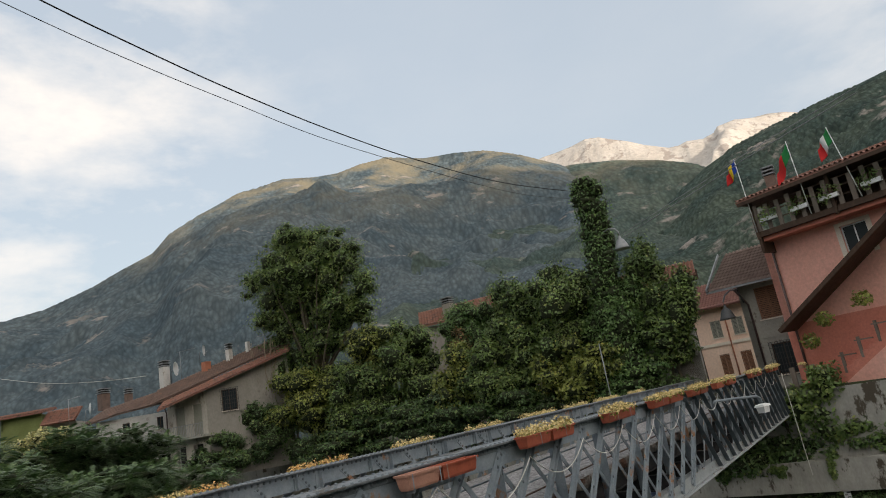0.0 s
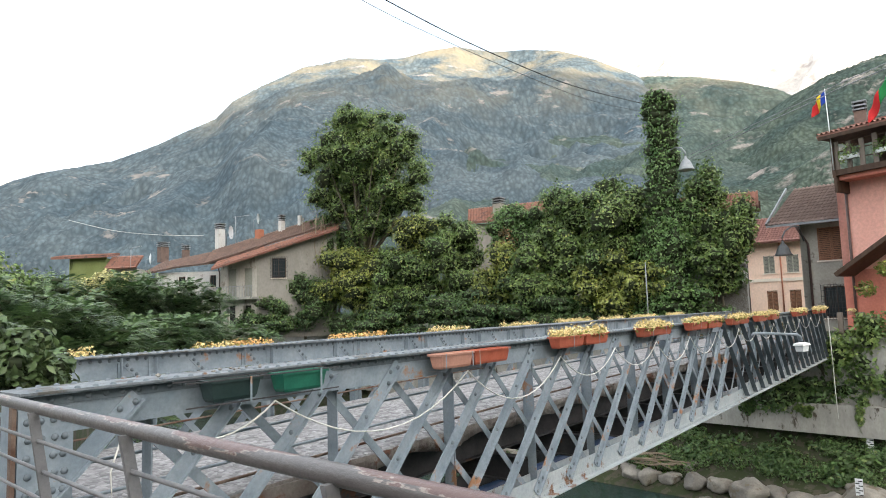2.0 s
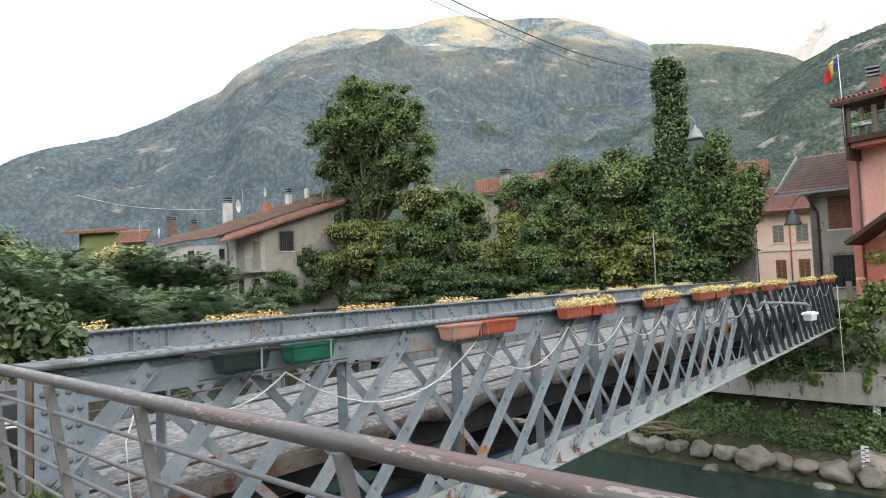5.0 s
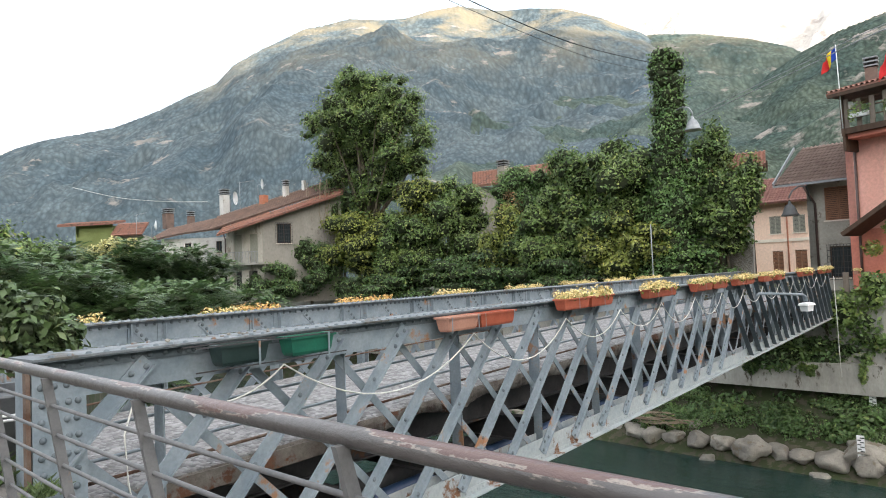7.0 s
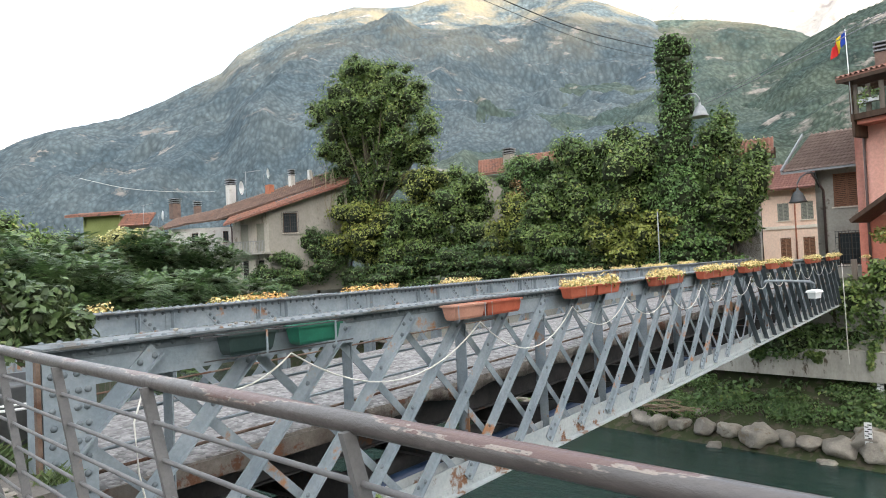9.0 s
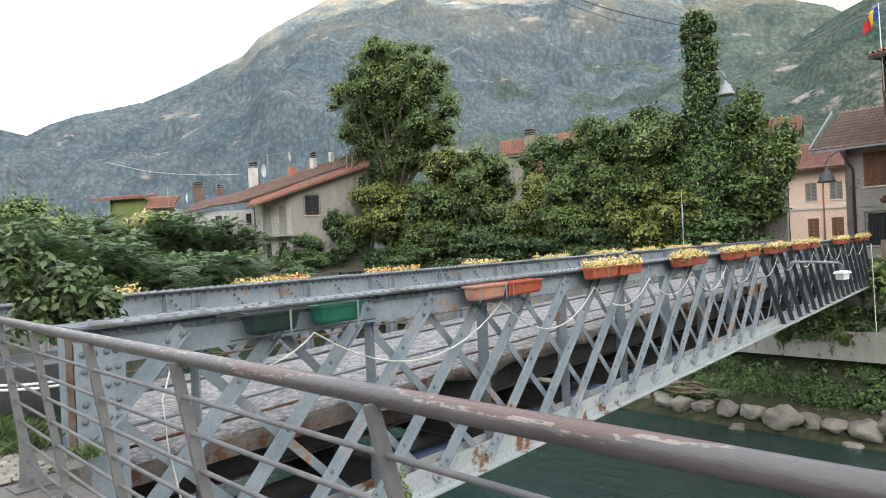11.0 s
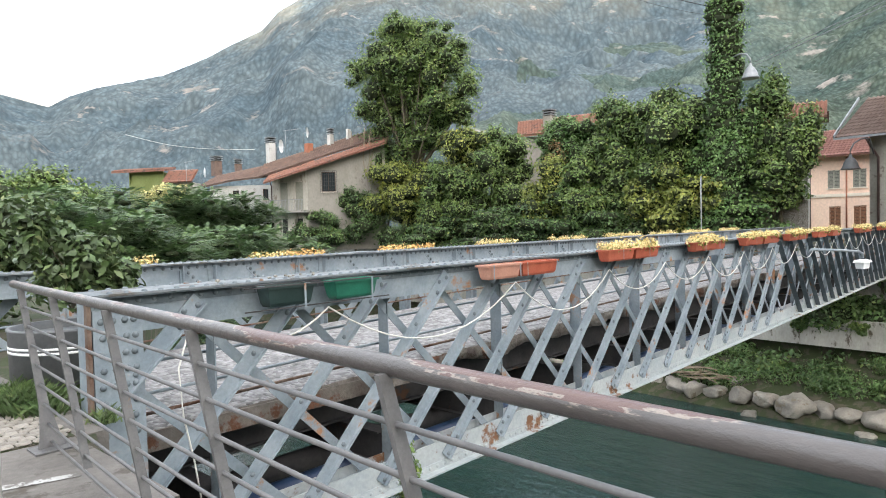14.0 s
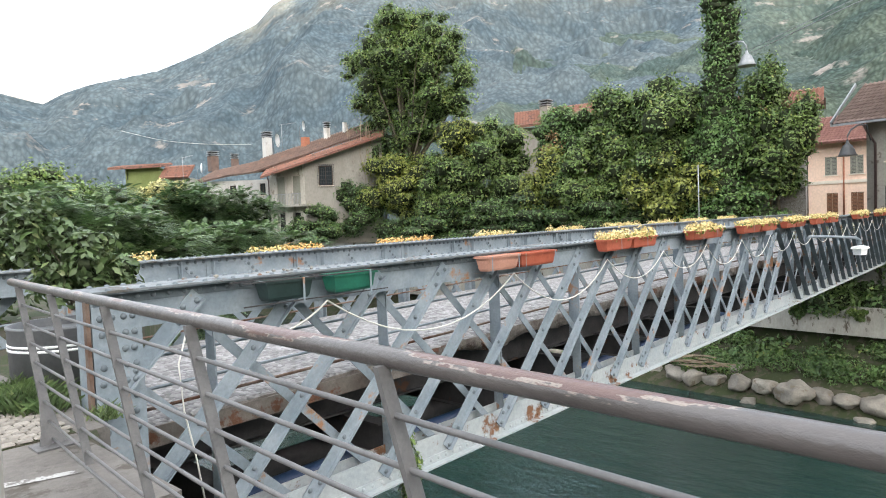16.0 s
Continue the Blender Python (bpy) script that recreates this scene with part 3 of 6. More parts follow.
RIGHT = [(22, 5), (17, 9.5), (14, 12.6), (11.5, 14.3), (9, 15.6), (6.5, 16.6), (3.5, 17.2), (0, 17.7), (-4.7, 18.2), (-12, 19.5), (-25, 20), (-50, 18), (-70, 14)]
PEAK = [(28, 19), (24, 19.6), (22, 20.0), (20.7, 20.1), (19.3, 20.3), (18, 20.6), (16.8, 20.45), (15.8, 20.0), (14.5, 19.5), (13.2, 18.8), (11.3, 18.0), (10.5, 17.95), (9.8, 18.1), (8.5, 17.9), (7.6, 18.1), (7.2, 18.5), (5.8, 18.6), (4.5, 18.3), (3.3, 18.2), (2.1, 17.9), (0, 17), (-3, 16)]
FARLEFT = [(95, 9), (84, 11), (77, 11.3), (74, 10.6), (72, 10.5), (70.4, 9.2), (67, 7)]
# the main slope wears the most hazed forest colour, the near slope none
mountain("mountain_main", MAIN, ((5, 76, 780), (76, 108, 60)), 260, 1500, 330, 3, FOREST_HAZED, "broad wooded mountain with rocky bands and dry meadows on top", canopy=2.6)
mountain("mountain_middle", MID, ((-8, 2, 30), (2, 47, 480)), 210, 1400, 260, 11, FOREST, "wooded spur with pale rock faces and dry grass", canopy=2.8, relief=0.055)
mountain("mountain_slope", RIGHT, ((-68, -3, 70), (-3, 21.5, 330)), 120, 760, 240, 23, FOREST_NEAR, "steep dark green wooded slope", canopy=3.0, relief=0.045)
mountain("mountain_peak", PEAK, ((-2, 28, 300),), 2400, 4300, 110, 41, CRAG, "bare pale rock peaks in evening sun", canopy=0.01, relief=0.05, rough=1.6)
mountain("mountain_distance", FARLEFT, ((66, 95, 160),), 2200, 3900, 70, 47, CRAG, "pale far ridge at the end of the valley", canopy=0.01)
# unseen ridge, heights set so its shadow leaves only the high slopes sunlit
BEHIND = [(120, 9), (150, 12), (180, 13), (215, 13.5), (240, 17.3), (249, 17.7), (254, 17.9), (260, 17.4), (265, 16.2), (270, 15.6), (300, 14), (330, 10)]
mountain("mountain_behind", BEHIND, ((118, 300, 260),), 900, 3000, 50, 61, FOREST, "unseen wooded ridge that keeps the low sun off the valley", canopy=6.0)


# ---- bridge ----
P = 1.0765                       # spacing of the lattice nodes
BX0, BX1 = 2.0, 2.0 + 34 * 1.0765
TOP, WEB_T, WEB_B, BOT = 0.97, 0.64, -1.21, -1.56


def deck_z(x):
    return -0.33 + 0.20 * math.sin(math.pi * min(max((x - 2) / 36.6, 0), 1))


def lath(bm, a, b, y, width, thick, leg=0.0, side=1):
    """A riveted lattice bar in the plane y, from a to b (x, z), with an outward leg along one edge."""
    d = Vector((b[0] - a[0], 0, b[1] - a[1]))
    n = d.length
    d.normalize()
    s = Vector((-d.z, 0, d.x)) * side
    m = Matrix((d, Vector((0, 1, 0)), s)).transposed().to_4x4()
    m.translation = (a[0], y, a[1])
    box(bm, 0, n, -thick, 0, -width / 2, width / 2, m)
    if leg:
        box(bm, 0, n, -thick - leg, -thick, width / 2 - 0.014, width / 2, m)


def truss(bridge, y, out, x0, x1, detail):
    """One lattice girder. out: -1 when its outer face looks towards lower y."""
    def oy(v):
        return y + v if out < 0 else y - v

    def bx(bm, xa, xb, ya, yb, za, zb):
        box(bm, xa, xb, min(oy(ya), oy(yb)), max(oy(ya), oy(yb)), za, zb)

    def plate(name, mat, parent, *d, label=""):
        bm = bmesh.new()
        bx(bm, *d)
        return part(name, bm, mat, parent, label)

    chord = plate("top_chord", STEEL, bridge, x0, x1, 0.0, 0.014, WEB_T, TOP - 0.02)
    plate("web_plate", STEEL, chord, x0, x1, 0.25, 0.264, WEB_T, TOP - 0.02)
    # dark band just below the cover plate, its shadow put into the colour
    plate("angle_leg", STEEL_SHADED, chord, x0, x1, -0.012, 0.0, TOP - 0.115, TOP - 0.034)
    plate("angle_leg", STEEL, chord, x0, x1, 0.264, 0.276, TOP - 0.115, TOP - 0.034)
    plate("angle_leg", STEEL, chord, x0, x1, -0.09, 0.0, TOP - 0.034, TOP - 0.02)
    x = x0 - 0.04
    while x < x1:
        e = min(x + 6.46, x1 + 0.04)
        plate("cover_plate", STEEL_TOP, chord, x, e - 0.004, -0.11, 0.37, TOP - 0.02, TOP)
        plate("splice_plate", STEEL_TOP, chord, max(x0, e - 0.3), min(x1, e + 0.3), -0.10, 0.36, TOP, TOP + 0.012)
        x = e
    low = plate("bottom_chord", STEEL_LOW, bridge, x0, x1, 0.0, 0.014, BOT + 0.02, WEB_B, label="flaking rusty grey lower chord")
    plate("web_plate", STEEL_LOW, low, x0, x1, 0.25, 0.264, BOT + 0.02, WEB_B)
    plate("angle_leg", STEEL_LOW, low, x0, x1, -0.012, 0.0, BOT + 0.02, BOT + 0.11)
    plate("cover_plate", STEEL_LOW, low, x0 - 0.04, x1 + 0.04, -0.11, 0.37, BOT, BOT + 0.02)
    # rivets in rows along the chords
    bm, bl = bmesh.new(), bmesh.new()
    step = 0.135
    reach = x1 if detail else x0 + 22
    face = "-y" if out < 0 else "y"
    for i in range(int((reach - x0) / step)):
        x = x0 + 0.07 + i * step
        rivet(bm, (x, oy(-0.012), TOP - 0.07), face, 0.019)
        rivet(bm, (x + 0.03, oy(-0.065), TOP), "z", 0.02)
        if x < x0 + 13:
            rivet(bm, (x + 0.03, oy(0.32), TOP), "z", 0.02)
        if out > 0:
            rivet(bm, (x, oy(0.276), TOP - 0.07), "-y", 0.021)
        if detail:
            rivet(bl, (x, oy(-0.012), BOT + 0.065), face, 0.018)
    tagged(part("rivets", bm, RIVET, chord), kind="stuff")
    if detail:
        tagged(part("rivets", bl, STEEL_LOW, low), kind="stuff")
    else:
        bl.free()
    # lattice bars
    zt, zb = 0.86, -1.40
    mid = (x0 + x1) / 2
    off = 4.85 + (zt - 0.70)          # where one rising bar meets the top chord
    ks = range(-6, 50)
    dz = zt - zb

    rv = bmesh.new()
    for k in ks:
        xt = off + k * P
        for rising in (True, False):
            lo, hi = (xt - dz, xt) if rising else (xt + dz - 0.16, xt - 0.16)
            a, b = Vector((lo, 0, zb)), Vector((hi, 0, zt))
            t0, t1 = 0.0, 1.0
            d = b.x - a.x
            for lim, sign in ((x0 + 0.06, 1), (x1 - 0.06, -1)):
                t = (lim - a.x) / d
                inside0 = (a.x - lim) * sign >= 0
                inside1 = (b.x - lim) * sign >= 0
                if not inside0 and not inside1:
                    t0, t1 = 1, 0
                elif not inside0:
                    t0 = max(t0, t)
                elif not inside1:
                    t1 = min(t1, t)
            if t1 - t0 < 0.12:
                continue
            pa, pb = a.lerp(b, t0), a.lerp(b, t1)
            centre = (lo + hi) / 2
            wide = (rising and centre < mid) or (not rising and centre >= mid)
            bm = bmesh.new()
            if wide:
                lath(bm, (pa.x, pa.z), (pb.x, pb.z), oy(-0.014) if out < 0 else oy(-0.03), 0.138, 0.014, (0.05 if rising else 0.12) if out < 0 else 0.0, -1 if rising else 1)
                # falling near bars turn shaded sides outward; the darker colour carries that shade
                part("lattice_bar", bm, STEEL_SHADED if out < 0 and not rising else STEEL, bridge)
                if detail and xt < x0 + 22:
                    u = (pb - pa).normalized()
                    for q, sd in ((0.05, -0.03), (0.17, 0.03), (0.29, -0.03)):
                        for e, w in ((pb, -1), (pa, 1)):
                            if (e is pb and t1 == 1.0) or (e is pa and t0 == 0.0):
                                c = e + u * w * q + Vector((-u.z, 0, u.x)) * sd
                                rivet(rv, (c.x, oy(-0.028), c.z), face, 0.021)
                    for q in (0.25, 0.5, 0.75):
                        c = a.lerp(b, q)
                        if pa.x < c.x < pb.x:
                            rivet(rv, (c.x, oy(-0.028), c.z), face, 0.02)
            else:
                lath(bm, (pa.x, pa.z), (pb.x, pb.z), oy(0.16) if out < 0 else oy(0.268), 0.095, 0.012)
                part("lattice_bar", bm, STEEL, bridge)
                if out > 0 and t1 == 1.0 and xt < x0 + 18:
                    u = (pb - pa).normalized()
                    for q in (0.06, 0.16, 0.26):
                        c = pb - u * q
                        rivet(rv, (c.x, oy(0.282), c.z), "-y", 0.022)
    tagged(part("rivets", rv, RIVET, chord), kind="stuff")
    # inner posts
    for k in range(0, 17):
        x = 5.26 + (k - 1) * 2 * P
        if x0 + 0.3 < x < x1 - 0.3:
            bm = bmesh.new()
            bx(bm, x - 0.045, x + 0.045, 0.27, 0.284, WEB_B - 0.25, TOP - 0.05)
            bx(bm, x + 0.035, x + 0.047, 0.284, 0.38, WEB_B - 0.25, TOP - 0.06)
            bx(bm, x - 0.045, x - 0.033, 0.13, 0.27, WEB_B - 0.25, WEB_T)
            part("post", bm, STEEL, bridge)
    # stiffeners on the inner face of the top chord
    if out > 0:
        for k in range(0, 17):
            x = 4.78 + k * 2.11
            if x < x1:
                bm = bmesh.new()
                box(bm, x - 0.03, x + 0.03, y - 0.30, y - 0.264, WEB_T, TOP - 0.115)
                box(bm, x - 0.008, x + 0.008, y - 0.36, y - 0.30, WEB_T, TOP - 0.04)
                part("stiffener", bm, STEEL, bridge)
    # gusset plates at both ends
    for xa, xb in ((x0 - 0.02, x0 + 0.36), (x1 - 0.36, x1 + 0.02)):
        bm = bmesh.new()
        bx(bm, xa, xb, -0.030, -0.014, BOT + 0.1, TOP - 0.13)
        bx(bm, xa, xa + 0.02, -0.014, 0.30, BOT + 0.1, TOP - 0.03)
        g = part("gusset_plate", bm, STEEL, bridge, "thick grey riveted end plate")
        bm = bmesh.new()
        for i in range(18):
            z = TOP - 0.22 - i * 0.13
            for fx in (0.06, 0.15, 0.24, 0.31) if i < 5 else (0.06, 0.30):
                rivet(bm, (xa + fx + 0.01 * (i % 2), oy(-0.030), z), face, 0.021)
        tagged(part("rivets", bm, RIVET, g), kind="stuff")


def build_bridge():
    bridge = thing("lattice_bridge", "grey riveted steel lattice girder bridge with patches of rust", "bridge", at=(0, 0, 0))
    truss(bridge, 5.6, -1, BX0, BX1, True)
    truss(bridge, 10.17, 1, BX0, BX1 + 0.3, False)
    # rusty end post of the near girder
    part("end_post", boxed(BX0 - 0.06, BX0 - 0.03, 5.57, 5.63, -1.4, TOP - 0.03), RUST, bridge, "rust-brown end angle")
    # deck slab with a crumbling edge
    xs = np.arange(BX0 - 0.3, BX1 + 2.0, 0.06)
    verts, faces = [], []
    for i, x in enumerate(xs):
        z = deck_z(x)
        j = noise.noise(Vector((x * 1.7, 0, 0))) * 0.09 + noise.noise(Vector((x * 6, 3, 0))) * 0.07 + noise.noise(Vector((x * 15, 5, 0))) * 0.04
        d = 0.32 + 0.16 * noise.noise(Vector((x * 1.1, 7, 0))) + 0.05 * noise.noise(Vector((x * 7, 9, 0)))
        for yy, zz in ((6.16 + j * 0.5, z - d * 0.72), (6.08 + j * 0.6, z - d * 0.68), (6.06 + j * 0.5, z - 0.02), (6.20, z), (7.9, z + 0.05), (9.6, z), (9.72, z - 0.03), (9.72, z - 0.25)):
            verts.append((x, yy, zz))
    for i in range(len(xs) - 1):
        for k in range(8):
            a, b = i * 8 + k, i * 8 + (k + 1) % 8
            faces.append((a, a + 8, b + 8, b))
    slab = raw_mesh("deck", verts, faces, DECK, bridge)
    slab.data.materials.append(BROKEN)
    idx = np.array([1 if (i % 8) in (0, 1, 7) else 0 for i in range(len(faces))], dtype=np.int32)
    slab.data.polygons.foreach_set("material_index", idx)
    slab["label"] = "pale rough paved deck with a crumbling concrete edge"
    # beams below
    def ibeam(name, a, b, z0, z1, fw, mat, label=""):
        """A rolled beam from a to b (x, y) as one profile."""
        a, b = Vector((*a, 0)), Vector((*b, 0))
        n = (b - a).normalized().cross(Vector((0, 0, 1)))
        prof = [(-fw, z0), (fw, z0), (fw, z0 + 0.02), (0.01, z0 + 0.02), (0.01, z1 - 0.02), (fw, z1 - 0.02), (fw, z1), (-fw, z1), (-fw, z1 - 0.02), (-0.01, z1 - 0.02), (-0.01, z0 + 0.02), (-fw, z0 + 0.02)]
        bm = bmesh.new()
        ra, rb = [[bm.verts.new(e + n * o + Vector((0, 0, z))) for o, z in prof] for e in (a, b)]
        for k in range(12):
            bm.faces.new((ra[k], ra[(k + 1) % 12], rb[(k + 1) % 12], rb[k]))
        part(name, bm, mat, bridge, label)

    for yy in (6.62, 8.0, 9.35):
        ibeam("stringer", (BX0, yy), (BX1, yy), -0.94, -0.56, 0.09, DARKSTEEL)
    for k in range(17):
        x = 5.26 + (k - 1) * 2 * P
        ibeam("cross_beam", (x, 5.9), (x, 9.9), -1.37, -0.965, 0.1, DARKSTEEL)
    bm = bmesh.new()
    box(bm, BX0 - 0.1, 5.9, 6.01, 6.03, -0.52, deck_z(3) - 0.02)
    part("edge_plate", bm, BEAM, bridge, "rust-streaked steel edge plate")
    for yy, zz, r, mt in ((6.75, -1.62, 0.11, BLUEPIPE), (7.2, -1.55, 0.15, DARKSTEEL), (8.6, -1.6, 0.12, METAL)):
        bm = bmesh.new()
        tube(bm, [(BX0 - 0.5, yy, zz), (BX1 + 0.6, yy, zz)], r, 12)
        part("pipe", bm, mt, bridge, "blue service pipe" if mt is BLUEPIPE else "")
    # guard pipes along the roadway
    for yy in (5.99, 9.78):
        for h in (0.16, 0.34, 0.62):
            bm = bmesh.new()
            pts = [(x, yy, deck_z(x) + h) for x in np.linspace(BX0 + 0.2, BX1 - 0.2, 24)]
            tube(bm, pts, 0.016, 6)
            part("guard_pipe", bm, RUST if h == 0.16 else STEEL, bridge)
    return bridge


build_bridge()


# ---- railing in front of the camera ----
RAIL_R = 0.0275


def rail_x(y):
    return 1.135 + 0.047 * y + 0.003 * y * y if y > 0 else 1.135 + 0.047 * y


def build_railing():
    rail = thing("railing", "grey painted steel tube railing with worn rusty top rail", "railing", at=(1.3, 2.0, 0.0))
    inv = rail.matrix_world.inverted()
    top_z = 1.09

    def local(bm):
        bmesh.ops.transform(bm, matrix=inv, verts=bm.verts)
        return bm

    bm = bmesh.new()
    pts = [(rail_x(y), y, top_z) for y in np.linspace(-3.5, 5.72, 26)]
    tube(bm, pts, RAIL_R, 16)
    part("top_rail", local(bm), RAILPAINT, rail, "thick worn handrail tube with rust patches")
    foot, lean = 0.075, 0.27         # the posts stand out at the foot and lean along the rail
    for i, z in enumerate((0.955, 0.825, 0.695, 0.565, 0.435, 0.305, 0.175, 0.06)):
        bm = bmesh.new()
        o = foot * (1 - z / top_z)
        tube(bm, [(rail_x(y) - 0.03 + o, y - (1.09 - z) * lean, z) for y in np.linspace(-3.5, 5.33, 14)], 0.0088, 8)
        part("rail_bar", local(bm), BARPAINT, rail)
    for y in (5.33, 4.45, 3.45, 2.48, 1.36, -0.9, -1.9, -2.9):
        bm = bmesh.new()
        xt = rail_x(y)
        wid = [(0.02, 0.085), (0.10, 0.06), (0.3, 0.030), (0.7, 0.022), (1.075, 0.02)] if y > 5 else [(0.10, 0.022), (0.5, 0.021), (1.075, 0.02)]
        rows = []
        for z, w in wid:
            o = foot * (1 - z / top_z)
            rows.append([bm.verts.new((xt - 0.03 + o + sx * w, y + sy * 0.009 - (1.09 - z) * lean, z)) for sx, sy in ((-1, -1), (1, -1), (1, 1), (-1, 1))])
        for a, b in zip(rows, rows[1:]):
            for k in range(4):
                bm.faces.new((a[k], a[(k + 1) % 4], b[(k + 1) % 4], b[k]))
        bm.faces.new(rows[-1])
        post = part("post", local(bm), BARPAINT, rail)
        if y < 5:
            continue
        bm = bmesh.new()
        box(bm, xt + foot - 0.16, xt + foot + 0.09, y - 0.40, y - 0.20, 0.013, 0.025)
        p = part("foot_plate", local(bm), BARPAINT, post)
    return rail


build_railing()


# ---- foliage ----
def leaf_cloud(rs, blobs, n, size, up=0.25, long=1.5, shade=0.0):
    """Vertices and faces of n folded leaves strewn over the outer part of a set of (centre, radii) blobs."""
    c = np.array([b[0] for b in blobs], dtype=float)
    r = np.array([b[1] for b in blobs], dtype=float)
    w = (r[:, 0] * r[:, 1] + r[:, 1] * r[:, 2])
    k = rs.choice(len(blobs), n, p=w / w.sum())
    d = rs.normal(size=(n, 3))
    d /= np.linalg.norm(d, axis=1)[:, None]
    lump = 0.95 + 0.25 * np.sin(d[:, 0] * 5 + k) * np.sin(d[:, 1] * 6 + 2 * k) + 0.14 * np.sin(d[:, 2] * 9 + 3 * k)
    low = rs.random(n) < shade                     # share of leaves turned to a clump's upper side, baring its dark inside below
    d[:, 2] = np.where(low, np.abs(d[:, 2]), d[:, 2])
    rad = lump * (1.12 - 0.42 * rs.random(n) ** 1.6)
    p = c[k] + d * r[k] * rad[:, None]
    nrm = d * 0.9 + rs.normal(size=(n, 3)) * 0.55
    nrm[:, 2] += up
    nrm /= np.linalg.norm(nrm, axis=1)[:, None]
    t = np.cross(nrm, rs.normal(size=(n, 3)))
    t /= np.linalg.norm(t, axis=1)[:, None]
    t[:, 2] -= 0.35
    t /= np.linalg.norm(t, axis=1)[:, None]
    b = np.cross(nrm, t)
    s = size * (0.6 + 0.8 * rs.random(n))[:, None]
    v = np.stack([p - t * s * long / 2, p + b * s * 0.42 + nrm * s * 0.12, p + t * s * long / 2, p - b * s * 0.42 + nrm * s * 0.12], 1).reshape(-1, 3)
    i = np.arange(n) * 4
    f = np.concatenate([np.stack([i, i + 1, i + 2], 1), np.stack([i, i + 2, i + 3], 1)])
    return v, f


def sub_blobs(rs, centre, radii, k, lo=0.28, hi=0.5):
    """Smaller clumps spread through an ellipsoid, so that its outline is uneven."""
    out = []
    for _ in range(k):
        d = rs.normal(size=3)
        d /= np.linalg.norm(d)
        q = rs.random() ** 0.45 * 0.92
        s = lo + (hi - lo) * rs.random()
        out.append((np.array(centre) + d * np.array(radii) * q, np.array(radii) * s * (0.8 + 0.4 * rs.random(3))))
    return out


def unit_ball():
    bm = bmesh.new()
    bmesh.ops.create_icosphere(bm, subdivisions=2, radius=1.0)
    v, f = np.array([q.co[:] for q in bm.verts]), np.array([[q.index for q in p.verts] for p in bm.faces])
    bm.free()
    return v, f


BALL_V, BALL_F = unit_ball()


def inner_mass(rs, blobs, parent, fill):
    """Added dark lumps behind a crown's outer leaves: its inner shade as shape and colour."""
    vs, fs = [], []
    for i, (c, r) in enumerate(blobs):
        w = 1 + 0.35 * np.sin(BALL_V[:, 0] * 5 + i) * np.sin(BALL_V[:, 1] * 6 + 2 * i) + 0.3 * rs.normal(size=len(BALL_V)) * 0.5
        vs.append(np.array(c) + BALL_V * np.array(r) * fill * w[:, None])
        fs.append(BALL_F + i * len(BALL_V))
    return tagged(raw_mesh("inner_crown", np.concatenate(vs), np.concatenate(fs), INNER_SHADE, parent), kind="stuff")


def frond_cloud(rs, blobs, n, size, pairs=7):
    """Feathered leaves: a drooping midrib with pairs of leaflets, in tiers over the clumps."""
    c, r = np.array([b[0] for b in blobs], dtype=float), np.array([b[1] for b in blobs], dtype=float)
    w = r[:, 0] * r[:, 1] + r[:, 1] * r[:, 2]
    k = rs.choice(len(blobs), n, p=w / w.sum())
    d = rs.normal(size=(n, 3))
    d /= np.linalg.norm(d, axis=1)[:, None]
    p = c[k] + d * r[k] * (0.6 + 0.4 * rs.random(n) ** 0.6)[:, None]
    a = d * np.array([1, 1, 0.35]) + rs.normal(size=(n, 3)) * np.array([0.4, 0.4, 0.16]) + np.array([0, 0, 0.12])
    a /= np.linalg.norm(a, axis=1)[:, None]
    b = np.cross(a, np.array([0, 0, 1.0]))
    b /= np.linalg.norm(b, axis=1)[:, None]
    s = (size * (0.65 + 0.7 * rs.random(n)))[:, None]
    out = []
    for j in range(pairs):
        q = (j + 0.6) / pairs
        o = p + a * s * q - np.array([0, 0, 1.0]) * s * 0.38 * q * q
        ll = s * 0.30 * math.sin(math.pi * (0.18 + 0.74 * q))
        for sd in (-1, 1):
            tip = o + (b * sd + a * 0.35) * ll - np.array([0, 0, 0.22]) * ll
            out.append(np.stack([o - a * s * 0.045, o + a * s * 0.055, tip], 1))
    v = np.concatenate(out).reshape(-1, 3)
    return v, np.arange(len(v)).reshape(-1, 3)


